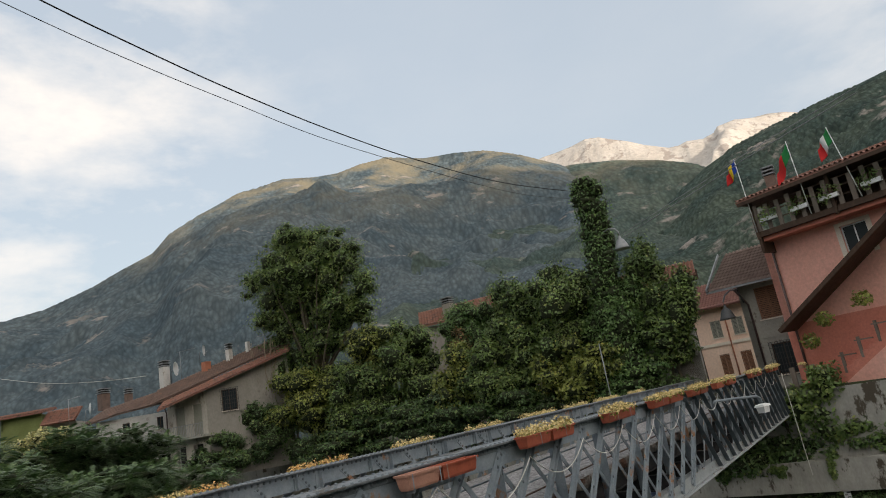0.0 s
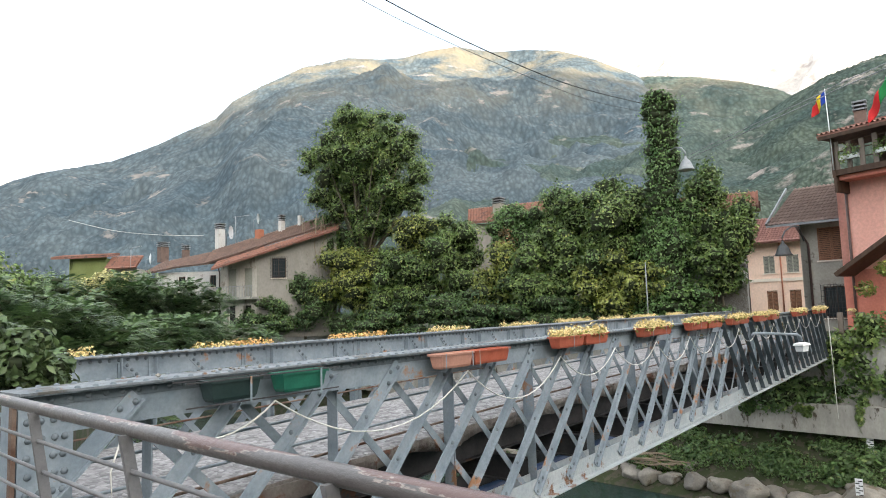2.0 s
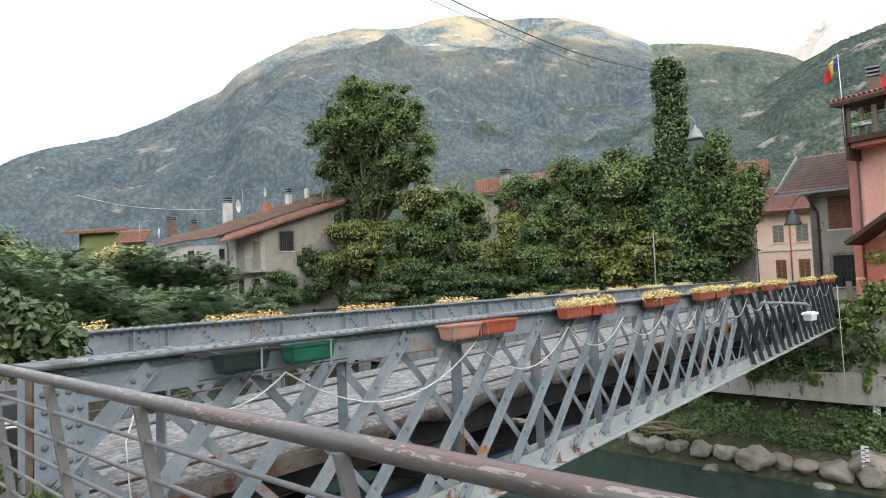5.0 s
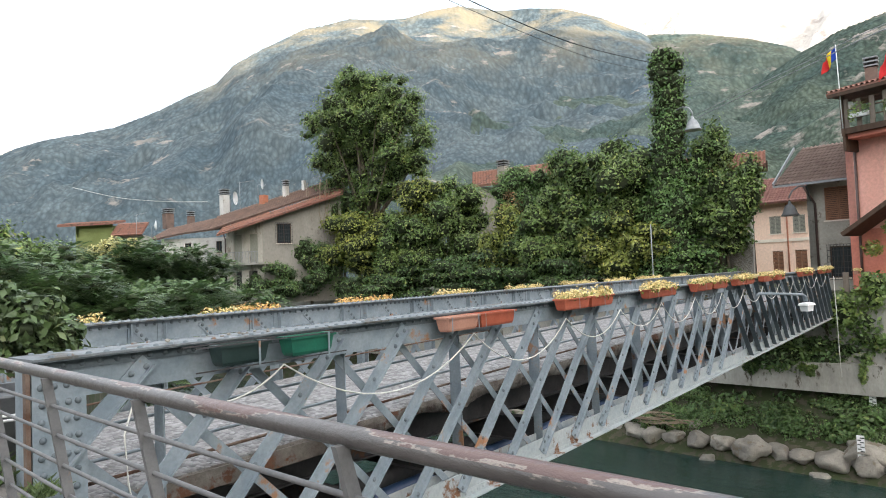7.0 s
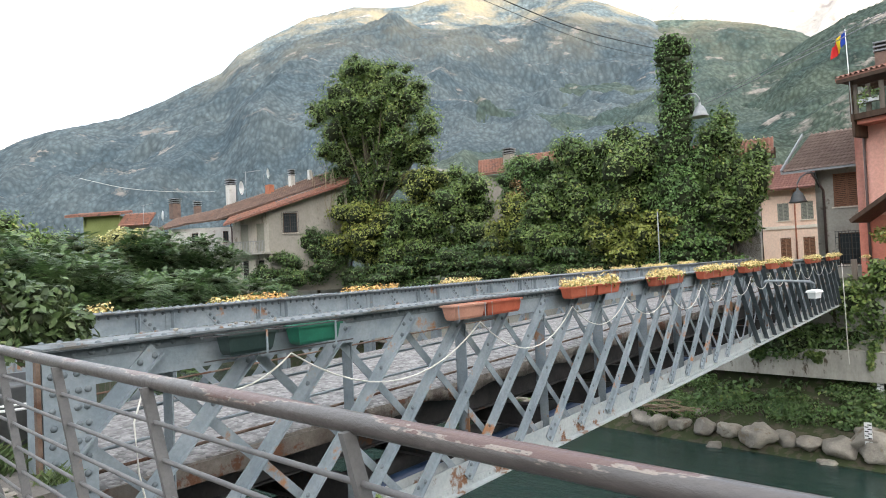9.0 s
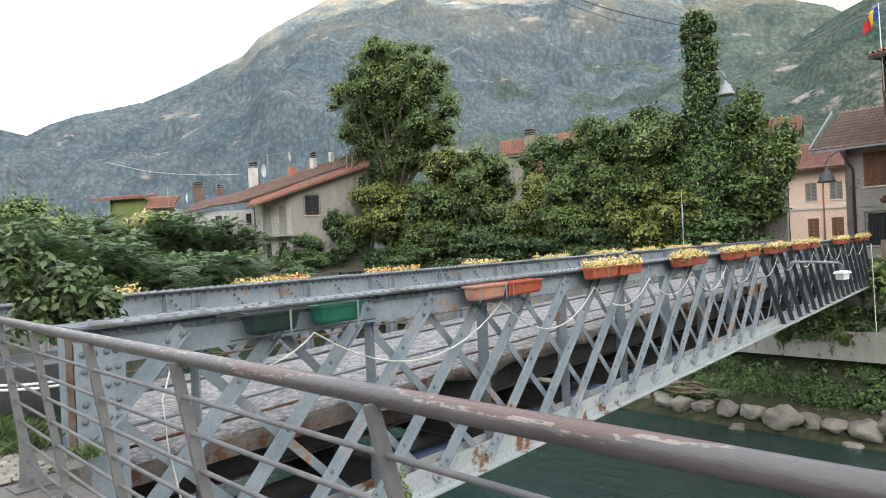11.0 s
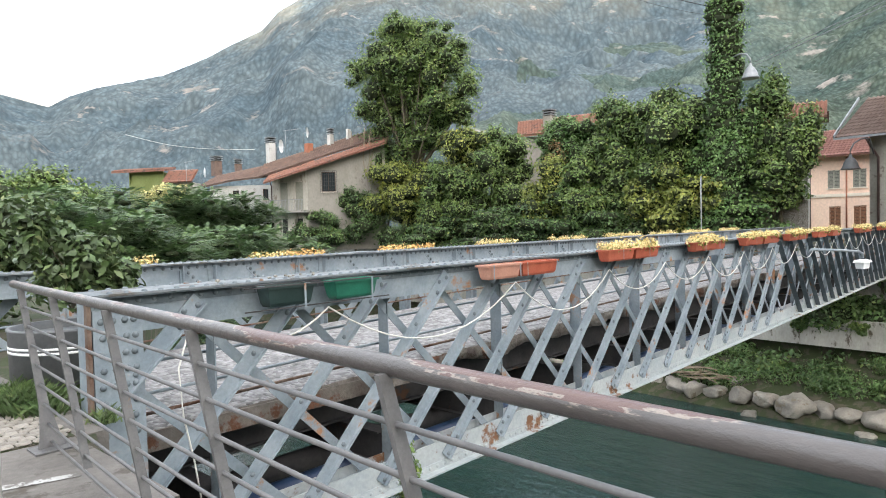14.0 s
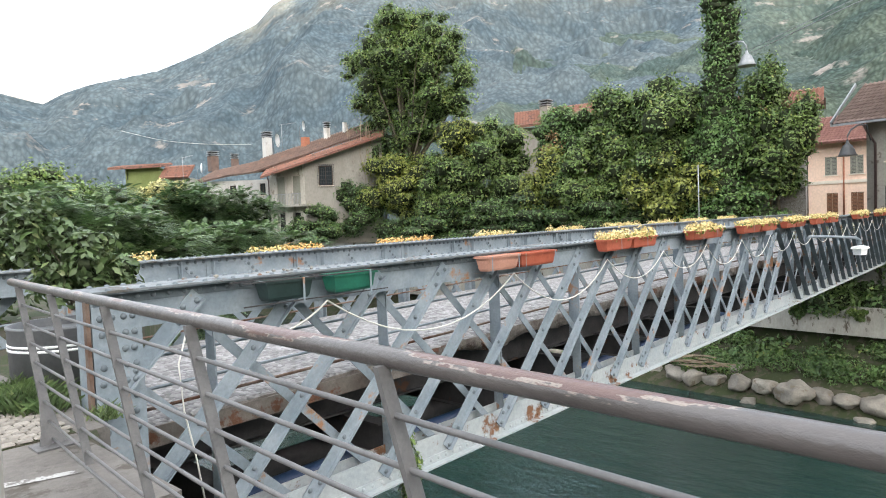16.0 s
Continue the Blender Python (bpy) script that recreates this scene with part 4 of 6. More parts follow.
def plant(name, label, category, base, centre, radii, mat, seed, n=9000, size=0.17, k=26, trunk=0.16, group="", limbs=9, long=1.5, lo=0.28, hi=0.5, droop=0.45, lobes=(), fill=0.5, fronds=False, shade=0.0, flat=1.0):
    """A tree or bush: tapered trunk, limbs into the clumps, dark lumps for the shade inside, and a crown of single
    leaves.
    """
    rs = np.random.RandomState(seed)
    t = thing(name, label, category, group, at=base)
    b = Vector(base)
    blobs = sub_blobs(rs, Vector(centre) - b, radii, k, lo, hi)
    for lc, lr in lobes:
        blobs += sub_blobs(rs, Vector(lc) - b, Vector(lr) * 1.1, 22, 0.22, 0.44)
    blobs = [(c, r * np.array([1, 1, flat])) for c, r in blobs]
    order = rs.permutation(len(blobs))
    blobs = [blobs[i] for i in order]
    bm = bmesh.new()
    fork = (Vector(centre) - b) * 0.55
    tube(bm, [(0, 0, -0.3), fork * 0.35 + Vector((rs.normal() * 0.1, rs.normal() * 0.1, 0)), fork * 0.7, fork], [trunk * 1.25, trunk, trunk * 0.8, trunk * 0.6], 10)
    part("trunk", bm, BARK, t)
    bm = bmesh.new()
    for c, r in blobs[:limbs]:
        st = fork * (0.55 + 0.45 * rs.random())
        mid = st.lerp(Vector(c), 0.5) + Vector(rs.normal(size=3) * 0.12)
        tube(bm, [st, mid, Vector(c)], [trunk * 0.45, trunk * 0.28, trunk * 0.08], 6)
    tagged(part("branch", bm, BARK, t), kind="stuff")
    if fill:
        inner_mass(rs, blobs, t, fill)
    v, f = frond_cloud(rs, blobs, n, size) if fronds else leaf_cloud(rs, blobs, n, size, droop, long, shade)
    tagged(raw_mesh("crown", v, f, mat, t), kind="stuff")
    return t


def bush(centre, radii, mat, seed, label, n=18000, size=0.135):
    base = (centre[0] + 0.4, centre[1], -0.42)
    category = "tree" if "tree" in label else "bush"
    return plant("riverside_" + category, label, category, base, centre, radii, mat, seed, n, size, 48, 0.12, "riverside bushes", lo=0.19, hi=0.38, fill=0.68, shade=0.45, flat=0.86)


# far bank hedge
bush((42.2, 18.6, 6.0), (3.2, 3.9, 4.0), LEAF_MID, 108, "full green riverside tree beside the ivy pole", 26000)
bush((42.6, 22.0, 7.0), (2.5, 2.6, 3.0), LEAF_MID, 9, "green riverside tree on the far bank", 15000)
bush((40.3, 17.0, 2.7), (2.4, 3.0, 2.1), LEAF_YELL, 13, "yellow-green bush behind the far girder", 15000)
bush((41.0, 22.9, 4.0), (2.7, 3.1, 3.1), LEAF_MID, 4, "full green riverside bush on the far bank", 18000)
bush((44.0, 26.7, 7.3), (2.0, 2.7, 2.7), LEAF_IVY, 6, "dense ivy-covered bush against a roof", 16000, 0.12)
bush((42.4, 27.0, 6.0), (0.9, 1.1, 1.6), LEAF_RED, 15, "russet-leaved bush among green ones", 2400)
bush((41.0, 26.9, 3.4), (2.2, 2.2, 2.8), LEAF_YELL, 7, "yellow-green bush with russet leaves", 13000)
bush((42.4, 33.6, 5.9), (2.9, 3.9, 3.7), LEAF_MID, 5, "full green riverside tree on the far bank", 22000)
bush((41.2, 35.0, 7.6), (1.8, 2.4, 1.9), LEAF_YELL, 20, "yellow-green tree top on the far bank", 6500)
bush((41.0, 36.6, 3.6), (2.6, 4.2, 3.2), LEAF_MID, 19, "green riverside bush on the far bank", 18000)
bush((40.6, 42.0, 4.4), (2.6, 4.3, 3.3), LEAF_YELL, 2, "yellow-green riverside bush on the far bank", 18000)
bush((39.0, 47.0, 2.6), (2.2, 3.6, 2.9), LEAF_DARK, 1, "dark green riverside bush on the far bank", 13000)
bush((36.0, 48.2, 1.1), (2.2, 3.0, 1.8), LEAF_DARK, 14, "dark bush below the old house", 8000)
bush((41.9, 14.4, 4.2), (2.0, 2.7, 4.3), LEAF_IVY, 10, "dark ivy-grown bush round the foot of the pole", 22000, 0.14)
bush((42.8, 11.7, 6.2), (1.8, 2.3, 3.7), LEAF_MID, 11, "green tree beside the ivy pole", 17000)
bush((42.2, 11.9, 3.9), (1.8, 2.5, 1.8), LEAF_MID, 12, "green bush hanging before a stone wall", 9000)
bush((41.0, 14.4, 1.4), (1.8, 3.3, 1.6), LEAF_IVY, 21, "dark low bush at the bridge end", 9000)
bush((40.0, 28.7, 1.0), (2.0, 5.4, 1.9), LEAF_DARK, 16, "dark green low bush on the far bank", 13000)
bush((40.0, 22.0, 1.0), (2.0, 3.8, 1.7), LEAF_DARK, 17, "dark green low bush on the far bank", 9000)
bush((39.6, 38.0, 0.6), (2.4, 5.2, 2.0), LEAF_DARK, 3, "dark green low bush on the far bank", 12000)
# the tall tree
plant("broadleaf_tree", "tall broadleaf tree with an open leafy crown", "tree", (42.0, 42.0, -0.4), (42.0, 42.3, 15.2), (3.8, 5.2, 4.4), LEAF_MID, 31, 54000, 0.14, 60, 0.30, limbs=46, lo=0.18, hi=0.34, fill=0.5, shade=0.35, flat=0.9,
      lobes=(((42, 46.4, 16.2), (2.4, 3.0, 2.6)), ((42, 41.0, 18.4), (2.4, 3.2, 2.1)), ((42, 37.4, 13.8), (2.4, 2.8, 3.0)), ((42, 44.8, 12.6), (2.4, 3.3, 2.4)), ((42, 37.8, 11.1), (2.3, 3.1, 1.9)), ((42, 43.6, 19.4), (1.5, 1.6, 1.4)), ((42, 40.6, 9.6), (2.2, 3.4, 1.9)), ((42, 38.6, 16.6), (2.2, 2.0, 1.8))))
plant("climber_tree", "leafy lower growth with bare hanging twigs", "tree", (42.2, 45.5, -0.4), (42.0, 45.0, 7.4), (2.0, 3.4, 4.2), LEAF_DARK, 32, 13000, 0.14, 34, 0.12, shade=0.6)
# feathery trees on the near bank upstream
for i, (c, r) in enumerate((((17.0, 42.0, 2.2), (3.4, 3.4, 2.5)), ((22.0, 43.6, 2.6), (3.4, 3.4, 2.6)), ((24.8, 42.4, 1.8), (2.8, 2.8, 2.3)), ((20.0, 37.1, 0.3), (3.9, 3.9, 1.8)),
                            ((15.0, 34.0, 0.3), (3.2, 3.2, 1.8)), ((12.2, 33.4, 1.0), (2.6, 2.6, 2.0)), ((9.8, 36.8, 1.6), (3.0, 3.0, 2.5)), ((25.2, 38.2, -0.4), (3.0, 3.0, 1.8)), ((12.0, 27.0, -1.6), (4.0, 3.5, 2.0)), ((8.5, 23.0, -1.4), (2.6, 2.8, 1.8)))):
    plant("locust_tree", "feathery blue-green locust tree on the near bank", "tree", (c[0], c[1], -1.5), c, r, LEAF_BLUE, 50 + i, 3300, 0.66, 36, 0.12, "locust trees", lo=0.16, hi=0.40, fill=0.36, fronds=True, flat=0.7)
plant("distant_tree", "hazy olive-green tree upstream", "tree", (21.4, 68.7, -0.3), (21.0, 68.7, 5.0), (5.6, 5.6, 3.2), LEAF_MID, 71, 7000, 0.25, 26, 0.2)
plant("distant_tree", "hazy olive-green tree upstream", "tree", (14.0, 72.7, -0.3), (14.0, 72.7, 4.5), (6.6, 5.6, 3.6), LEAF_MID, 72, 7000, 0.25, 26, 0.2)
# the large-leaved shrub in the drum, and one behind the far girder
plant("shrub", "large-leaved green shrub growing in the drum planter", "shrub", (2.3, 7.06, 0.5), (2.36, 7.06, 1.06), (0.56, 0.48, 0.48), LEAF_SHRUB, 81, 3000, 0.062, 30, 0.022, limbs=16, long=1.6, fill=0.42, lo=0.18, hi=0.36,
      lobes=(((2.04, 7.0, 1.45), (0.22, 0.2, 0.28)), ((2.72, 7.0, 0.95), (0.24, 0.22, 0.22))))
plant("shrub", "large-leaved green shrub at the bridge head", "shrub", (2.2, 12.6, -0.2), (2.5, 12.4, 1.15), (1.6, 0.9, 1.0), LEAF_SHRUB, 82, 5600, 0.09, 28, 0.04, limbs=14, long=1.7, fill=0.45)


def build_ivy():
    t = thing("ivy_pole", "tall pole wholly overgrown with dark green ivy", "ivy pole", at=(41.5, 14.6, -0.4))
    bm = bmesh.new()
    tube(bm, [(0, 0, 0), (0, -0.1, 8), (0, -0.3, 15.2)], [0.2, 0.17, 0.13], 10)
    part("pole", bm, METAL, t)
    rs = np.random.RandomState(7)
    blobs = []
    for z in np.arange(0.8, 15.4, 0.42):
        w = 1.16 if z > 7 else 1.16 + (7 - z) * 0.2
        a = rs.random() * 6.28
        for q in range(2 if z > 7 else 3):
            blobs.append((np.array([0.22 * math.cos(a + q * 2), -0.02 * z + 0.25 * math.sin(a + q * 2) + (0.25 * (7 - z) * 0.3 if z < 7 else 0), z]), np.array([w * 0.8, w * (0.72 + 0.2 * rs.random()), 0.62])))
    # dark lumps put in for the shade between ivy leaves
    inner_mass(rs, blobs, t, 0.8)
    v, f = leaf_cloud(rs, blobs, 34000, 0.13, 0.25, 1.25)
    tagged(raw_mesh("ivy", v, f, LEAF_IVY, t), kind="stuff")
    return t


build_ivy()


def ground_cover(name, label, x0, x1, y0, y1, zf, n, size, mat, seed, spread=0.35, category="plants", clump=0.9):
    rs = np.random.RandomState(seed)
    blobs = []
    for _ in range(int((x1 - x0) * (y1 - y0) / clump)):
        x, y = x0 + (x1 - x0) * rs.random(), y0 + (y1 - y0) * rs.random()
        blobs.append((np.array([x, y, zf(x, y)]), np.array([0.55, 0.6, spread]) * (0.6 + 0.8 * rs.random())))
    v, f = leaf_cloud(rs, blobs, n, size, 0.5, 1.5)
    return tagged(raw_mesh(name, v, f, mat), label, category, kind="stuff")


def bank_z(x, y):
    b = far_edge(y)
    return float(np.interp(x - b, [-5.2, -3.0, -1.0, 0], [-9.2, -7.6, -6.5, -6.0])) + 0.1


ground_cover("bank_plants", "low green plants covering the river bank", 36.7, 39.3, -12, 22, bank_z, 72000, 0.085, GRASS, 91, clump=0.5)
ground_cover("bank_plants", "dark low plants covering the river bank", 36.8, 39.6, 4, 40, bank_z, 12000, 0.18, LEAF_DARK, 92)
plant("flowering_bush", "pale yellow-leaved bush among the locust trees", "bush", (21.2, 42.4, -0.5), (21.0, 45.2, 4.0), (1.5, 1.8, 0.9), LEAF_PALE, 95, 4500, 0.12, 20, 0.08)


def bare_twigs():
    t = thing("bare_twigs", "bare pale twigs hanging below the tall tree", "twigs", at=(40.2, 45.8, 3.6))
    r = random.Random(6)
    for i in range(16):
        bm = bmesh.new()
        x, y = r.uniform(-0.8, 0.5), r.uniform(-1.6, 1.8)
        pts = [(x, y, 6.0 + r.uniform(-1, 1.2)), (x - 0.2, y + r.uniform(-0.5, 0.5), 4.0), (x - 0.1, y + r.uniform(-0.9, 0.9), 2.0), (x, y + r.uniform(-1.3, 1.3), r.uniform(0, 1.0))]
        tube(bm, pts, [0.035, 0.03, 0.022, 0.01], 5)
        part("twig", bm, TWIG, t)


bare_twigs()


# ---- houses ----
def panel(bm, w, h, t, holes, m=None, z0=0.0):
    """A wall of w by h, t thick (local x, z, y), with the openings (x0, x1, z0, z1) cut through it."""
    xs = sorted({0.0, w, *[v for o in holes for v in o[:2]]})
    zs = sorted({z0, h, *[v for o in holes for v in o[2:]]})
    for xa, xb in zip(xs, xs[1:]):
        for za, zb in zip(zs, zs[1:]):
            cx, cz = (xa + xb) / 2, (za + zb) / 2
            if not any(o[0] < cx < o[1] and o[2] < cz < o[3] for o in holes):
                box(bm, xa, xb, 0, t, za, zb, m)
    bmesh.ops.remove_doubles(bm, verts=bm.verts, dist=1e-4)


def window(parent, x0, x1, z0, z1, y=0.0, shutter=None, frame_mat=None, closed=False, bars=False, sill=True, t=0.3):
    """A window set into the opening: frame, mullion, panes, sill, and shutters laid open or shut."""
    fm = frame_mat or CREAM
    bm = bmesh.new()
    k = 0.07
    yf = y + 0.12
    for a, b, c, d in ((x0, x0 + k, z0, z1), (x1 - k, x1, z0, z1), (x0 + k, x1 - k, z0, z0 + k), (x0 + k, x1 - k, z1 - k, z1), ((x0 + x1) / 2 - 0.03, (x0 + x1) / 2 + 0.03, z0 + k, z1 - k)):
        box(bm, a, b, yf, yf + 0.06, c, d)
    w = part("window", bm, fm, parent)
    for a, b in ((x0 + k, (x0 + x1) / 2 - 0.03), ((x0 + x1) / 2 + 0.03, x1 - k)):
        part("pane", boxed(a, b, yf + 0.03, yf + 0.04, z0 + k, z1 - k), GLASS, w)
    part("backing", boxed(x0, x1, y + t, y + t + 0.02, z0, z1), DARKIN, w)
    if sill:
        part("sill", boxed(x0 - 0.1, x1 + 0.1, y - 0.08, y + 0.12, z0 - 0.08, z0), CREAM, w)
    if shutter:
        xm = (x0 + x1) / 2
        for a, b in (((x0, xm - 0.01), (xm + 0.01, x1)) if closed else ((x0 - (xm - x0), x0 - 0.02), (x1 + 0.02, x1 + xm - x0))):
            bm = bmesh.new()
            yy = y + 0.04 if closed else y - 0.05
            box(bm, a, a + 0.06, yy, yy + 0.045, z0, z1), box(bm, b - 0.06, b, yy, yy + 0.045, z0, z1)
            z = z0
            while z < z1 - 0.02:
                box(bm, a + 0.06, b - 0.06, yy + 0.008, yy + 0.035, z, min(z + 0.085, z1))
                z += 0.11
            part("shutter", bm, shutter, w)
    if bars:
        bm = bmesh.new()
        n = int((x1 - x0) / 0.14)
        for i in range(n + 1):
            xx = x0 - 0.1 + i * (x1 - x0 + 0.2) / n
            box(bm, xx - 0.012, xx + 0.012, y - 0.17, y - 0.145, z0 - 0.1, z1 + 0.1)
        for i in range(7):
            zz = z0 - 0.1 + i * (z1 - z0 + 0.2) / 6
            box(bm, x0 - 0.1, x1 + 0.1, y - 0.145, y - 0.125, zz - 0.012, zz + 0.012)
        part("window_grille", bm, DARKSTEEL, w, "dark iron window grille")
    return w


def tiled(bm, o, u, v, period=0.24, amp=0.045, thick=0.12):
    """A roof plane of rounded tile rows: o the lower left corner, u along the eave, v up the slope."""
    o, u, v = Vector(o), Vector(u), Vector(v)
    nrm = u.cross(v).normalized()
    if nrm.z < 0:
        nrm.negate()
    n = max(4, int(u.length / period * 4))
    rows = max(2, int(v.length / 0.42))
    last = None
    for j in range(rows):
        lo, hi = [], []
        for i in range(n + 1):
            h = amp * math.sin(i / n * u.length / period * 2 * math.pi)
            p = o + u * (i / n)
            lo.append(bm.verts.new(p + v * (j / rows) + nrm * (h + 0.03)))
            hi.append(bm.verts.new(p + v * ((j + 1) / rows) + nrm * h))
        for i in range(n):
            f = bm.faces.new((lo[i], lo[i + 1], hi[i + 1], hi[i]))
            f.smooth = True
            if last:
                bm.faces.new((last[i], last[i + 1], lo[i + 1], lo[i]))
        last = hi
    c = [bm.verts.new(q) for q in (o - nrm * thick, o + u - nrm * thick, o + u + v - nrm * thick, o + v - nrm * thick)]
    d = [bm.verts.new(q - nrm * 0.02) for q in (o, o + u, o + u + v, o + v)]
    bm.faces.new(c[::-1])
    for i in range(4):
        bm.faces.new((c[i], c[(i + 1) % 4], d[(i + 1) % 4], d[i]))


def chimney(name, at, w, h, mat, label, cap=True):
    t = thing(name, label, "chimney", at=at)
    part("chimney_shaft", boxed(-w / 2, w / 2, -w / 2, w / 2, -1.2, h), mat, t)
    if cap:
        for i in range(3):
            part("cowl_slab", boxed(-w * 0.6, w * 0.6, -w * 0.6, w * 0.6, h + 0.06 + i * 0.22, h + 0.14 + i * 0.22), METAL, t)
        part("flue", boxed(-w * 0.42, w * 0.42, -w * 0.42, w * 0.42, h - 0.002, h + 0.52), DARKIN, t)
    return t


def dish(at, r, turn, label):
    t = thing("satellite_dish", label, "dish", "satellite dishes", at=at, turn=turn)
    bm = bmesh.new()
    rings = [[bm.verts.new((r * q * math.cos(a), -0.25 * r + 0.25 * r * (1 - q * q) * 1.0, r * q * math.sin(a) * 1.05)) for a in [2 * math.pi * k / 20 for k in range(20)]] for q in (0.05, 0.4, 0.75, 1.0)]
    for a, b in zip(rings, rings[1:]):
        for k in range(20):
            bm.faces.new((a[k], a[(k + 1) % 20], b[(k + 1) % 20], b[k])).smooth = True
    bm.faces.new(rings[0])
    part("reflector", bm, WHITE, t)
    bm = bmesh.new()
    tube(bm, [(0, 0.15 * r, 0), (0, 0.3, -0.1), (0, 0.3, -1.4)], 0.03, 6)
    tube(bm, [(0, -0.1, -r * 0.9), (0, -r * 0.9, -r * 0.1)], 0.015, 6)
    part("mast", bm, METAL, t)


def antenna(at, h, turn):
    t = thing("aerial", "thin metal roof aerial", "aerial", "roof aerials", at=at, turn=turn)
    bm = bmesh.new()
    tube(bm, [(0, 0, -1), (0, 0, h)], 0.03, 6)
    part("mast", bm, METAL, t)
    bm = bmesh.new()
    tube(bm, [(-0.2, 0, h - 0.1), (1.4, 0, h + 0.15)], 0.02, 6)
    for i in range(5):
        tube(bm, [(i * 0.3, -0.3, h - 0.07 + i * 0.045), (i * 0.3, 0.3, h - 0.07 + i * 0.045)], 0.012, 5)
    part("elements", bm, METAL, t)


def basis(o, ux):
    """The pose whose local x runs along ux (level), y away behind it, at o."""
    return pose(*o, 0, 0, math.degrees(math.atan2(ux[1], ux[0])))


def house(name, label, o, ux):
    t = thing(name, label, "house", at=(0, 0, 0))
    t.matrix_world = basis(o, ux)
    return t


def old_house():
    """The grey house above the river with a lean-to roof, a balcony and peeling plaster."""
    h = house("old_house", "old grey plastered house with a red tile roof and balcony", (35.28, 48.55, -0.4), (0.79, -0.61))
    bm = bmesh.new()
    wx = 1.25
    panel(bm, 7.0, 7.2, 0.35, [(wx, wx + 1.25, 5.25, 7.05)])
    gable = [bm.verts.new(c) for c in ((0, 0.002, 7.2), (7.0, 0.002, 7.2), (7.0, 0.002, 9.5), (0, 0.002, 7.3), (0, 0.35, 7.2), (7.0, 0.35, 7.2), (7.0, 0.35, 9.5), (0, 0.35, 7.3))]
    for f in ((0, 1, 2, 3), (4, 7, 6, 5), (3, 2, 6, 7)):
        bm.faces.new([gable[i] for i in f])
    part("front_wall", bm, HOUSEGREY, h)
    window(h, wx, wx + 1.25, 5.25, 7.02, 0, None, WOOD, bars=True)
    bm = bmesh.new()
    m = Matrix.Rotation(radians(146), 4, "Z")
    panel(bm, 3.9, 7.2, 0.35, [(0.5, 1.4, 3.7, 6.2), (2.2, 3.1, 3.7, 6.2), (0.6, 1.5, 0.9, 2.9), (2.3, 3.2, 0.9, 2.9)], m @ Matrix.Scale(-1, 4, (0, 1, 0)))
    part("side_wall", bm, WORNPLASTER, h, "pale worn side wall with a loggia")
    for a in (0.5, 2.2):
        bm = bmesh.new()
        box(bm, a, a + 0.9, -0.2, -0.14, 3.7, 6.2, m)
        part("shutter", bm, SHUTTER_GREY, h)
        part("backing", boxed(a + 0.1, a + 0.9, -0.33, -0.3, 0.9, 2.9, m), DARKIN, h)
    bm = bmesh.new()
    box(bm, -0.2, 3.6, -0.02, 1.0, 3.42, 3.6, m)
    part("balcony", bm, CONCRETE, h, "concrete balcony slab with thin railing")
    for i in range(25):
        x = -0.15 + i * 0.155
        part("baluster", boxed(x, x + 0.025, 0.95, 0.98, 3.6, 4.55, m), METAL, h)
    part("balcony_rail", boxed(-0.2, 3.6, 0.94, 0.99, 4.55, 4.6, m), METAL, h)
    bm = bmesh.new()
    tiled(bm, (-3.8, -0.8, 6.1), (10.9, 0.0, 3.5), (0.4, 2.3, 0.8), 0.26, 0.05, 0.16)
    part("roof", bm, TILE, h, "sloping red clay tile roof")
    bm = bmesh.new()
    tiled(bm, (-4.6, 1.5, 6.75), (11.6, 0.0, 3.7), (0.5, 3.2, 1.5), 0.26, 0.05, 0.16)
    part("roof", bm, TILE_DARK, h, "higher dark weathered tile roof behind")
    bm = bmesh.new()
    tiled(bm, (-3.3, 1.6, 6.9), (-4.6, 3.6, -0.2), (3.4, 2.6, 1.5), 0.26, 0.05, 0.14)
    part("roof", bm, TILE_DARK, h, "dark weathered tile roof")
    bm = bmesh.new()
    tube(bm, [(-3.5, 1.5, 6.6), (-3.4, 1.8, 6.3), (-3.3, 2.05, 5.9), (-3.3, 2.05, 0.2)], 0.06, 8)
    part("downpipe", bm, COPPER, h)
    part("back_fill", boxed(0.4, 6.9, 0.36, 6.0, 0, 7.0), HOUSEGREY, h)


old_house()


def row_house():
    """The lower grey and white house beyond, under a long dark roof."""
    h = house("row_house", "low white and grey house under a dark tiled roof", (33.99, 63.70, -0.4), (0.62, -0.78))
    bm = bmesh.new()
    panel(bm, 9.0, 6.6, 0.35, [(2.4, 3.1, 4.9, 6.1), (5.6, 6.2, 5.0, 6.2)])
    part("front_wall", bm, WHITEPLASTER, h)
    window(h, 2.4, 3.1, 4.9, 6.1, 0, None, WOOD)
    window(h, 5.6, 6.2, 5.0, 6.2, 0, None, WOOD)
    bm = bmesh.new()
    tiled(bm, (-1.0, -0.7, 6.5), (10.6, 0, 1.9), (0.4, 4.2, 1.5), 0.26, 0.05, 0.16)
    part("roof", bm, TILE_DARK, h, "long dark weathered tile roof")
    part("back_fill", boxed(0.2, 8.9, 0.36, 5, 0, 6.5), GREYPLASTER, h)


row_house()


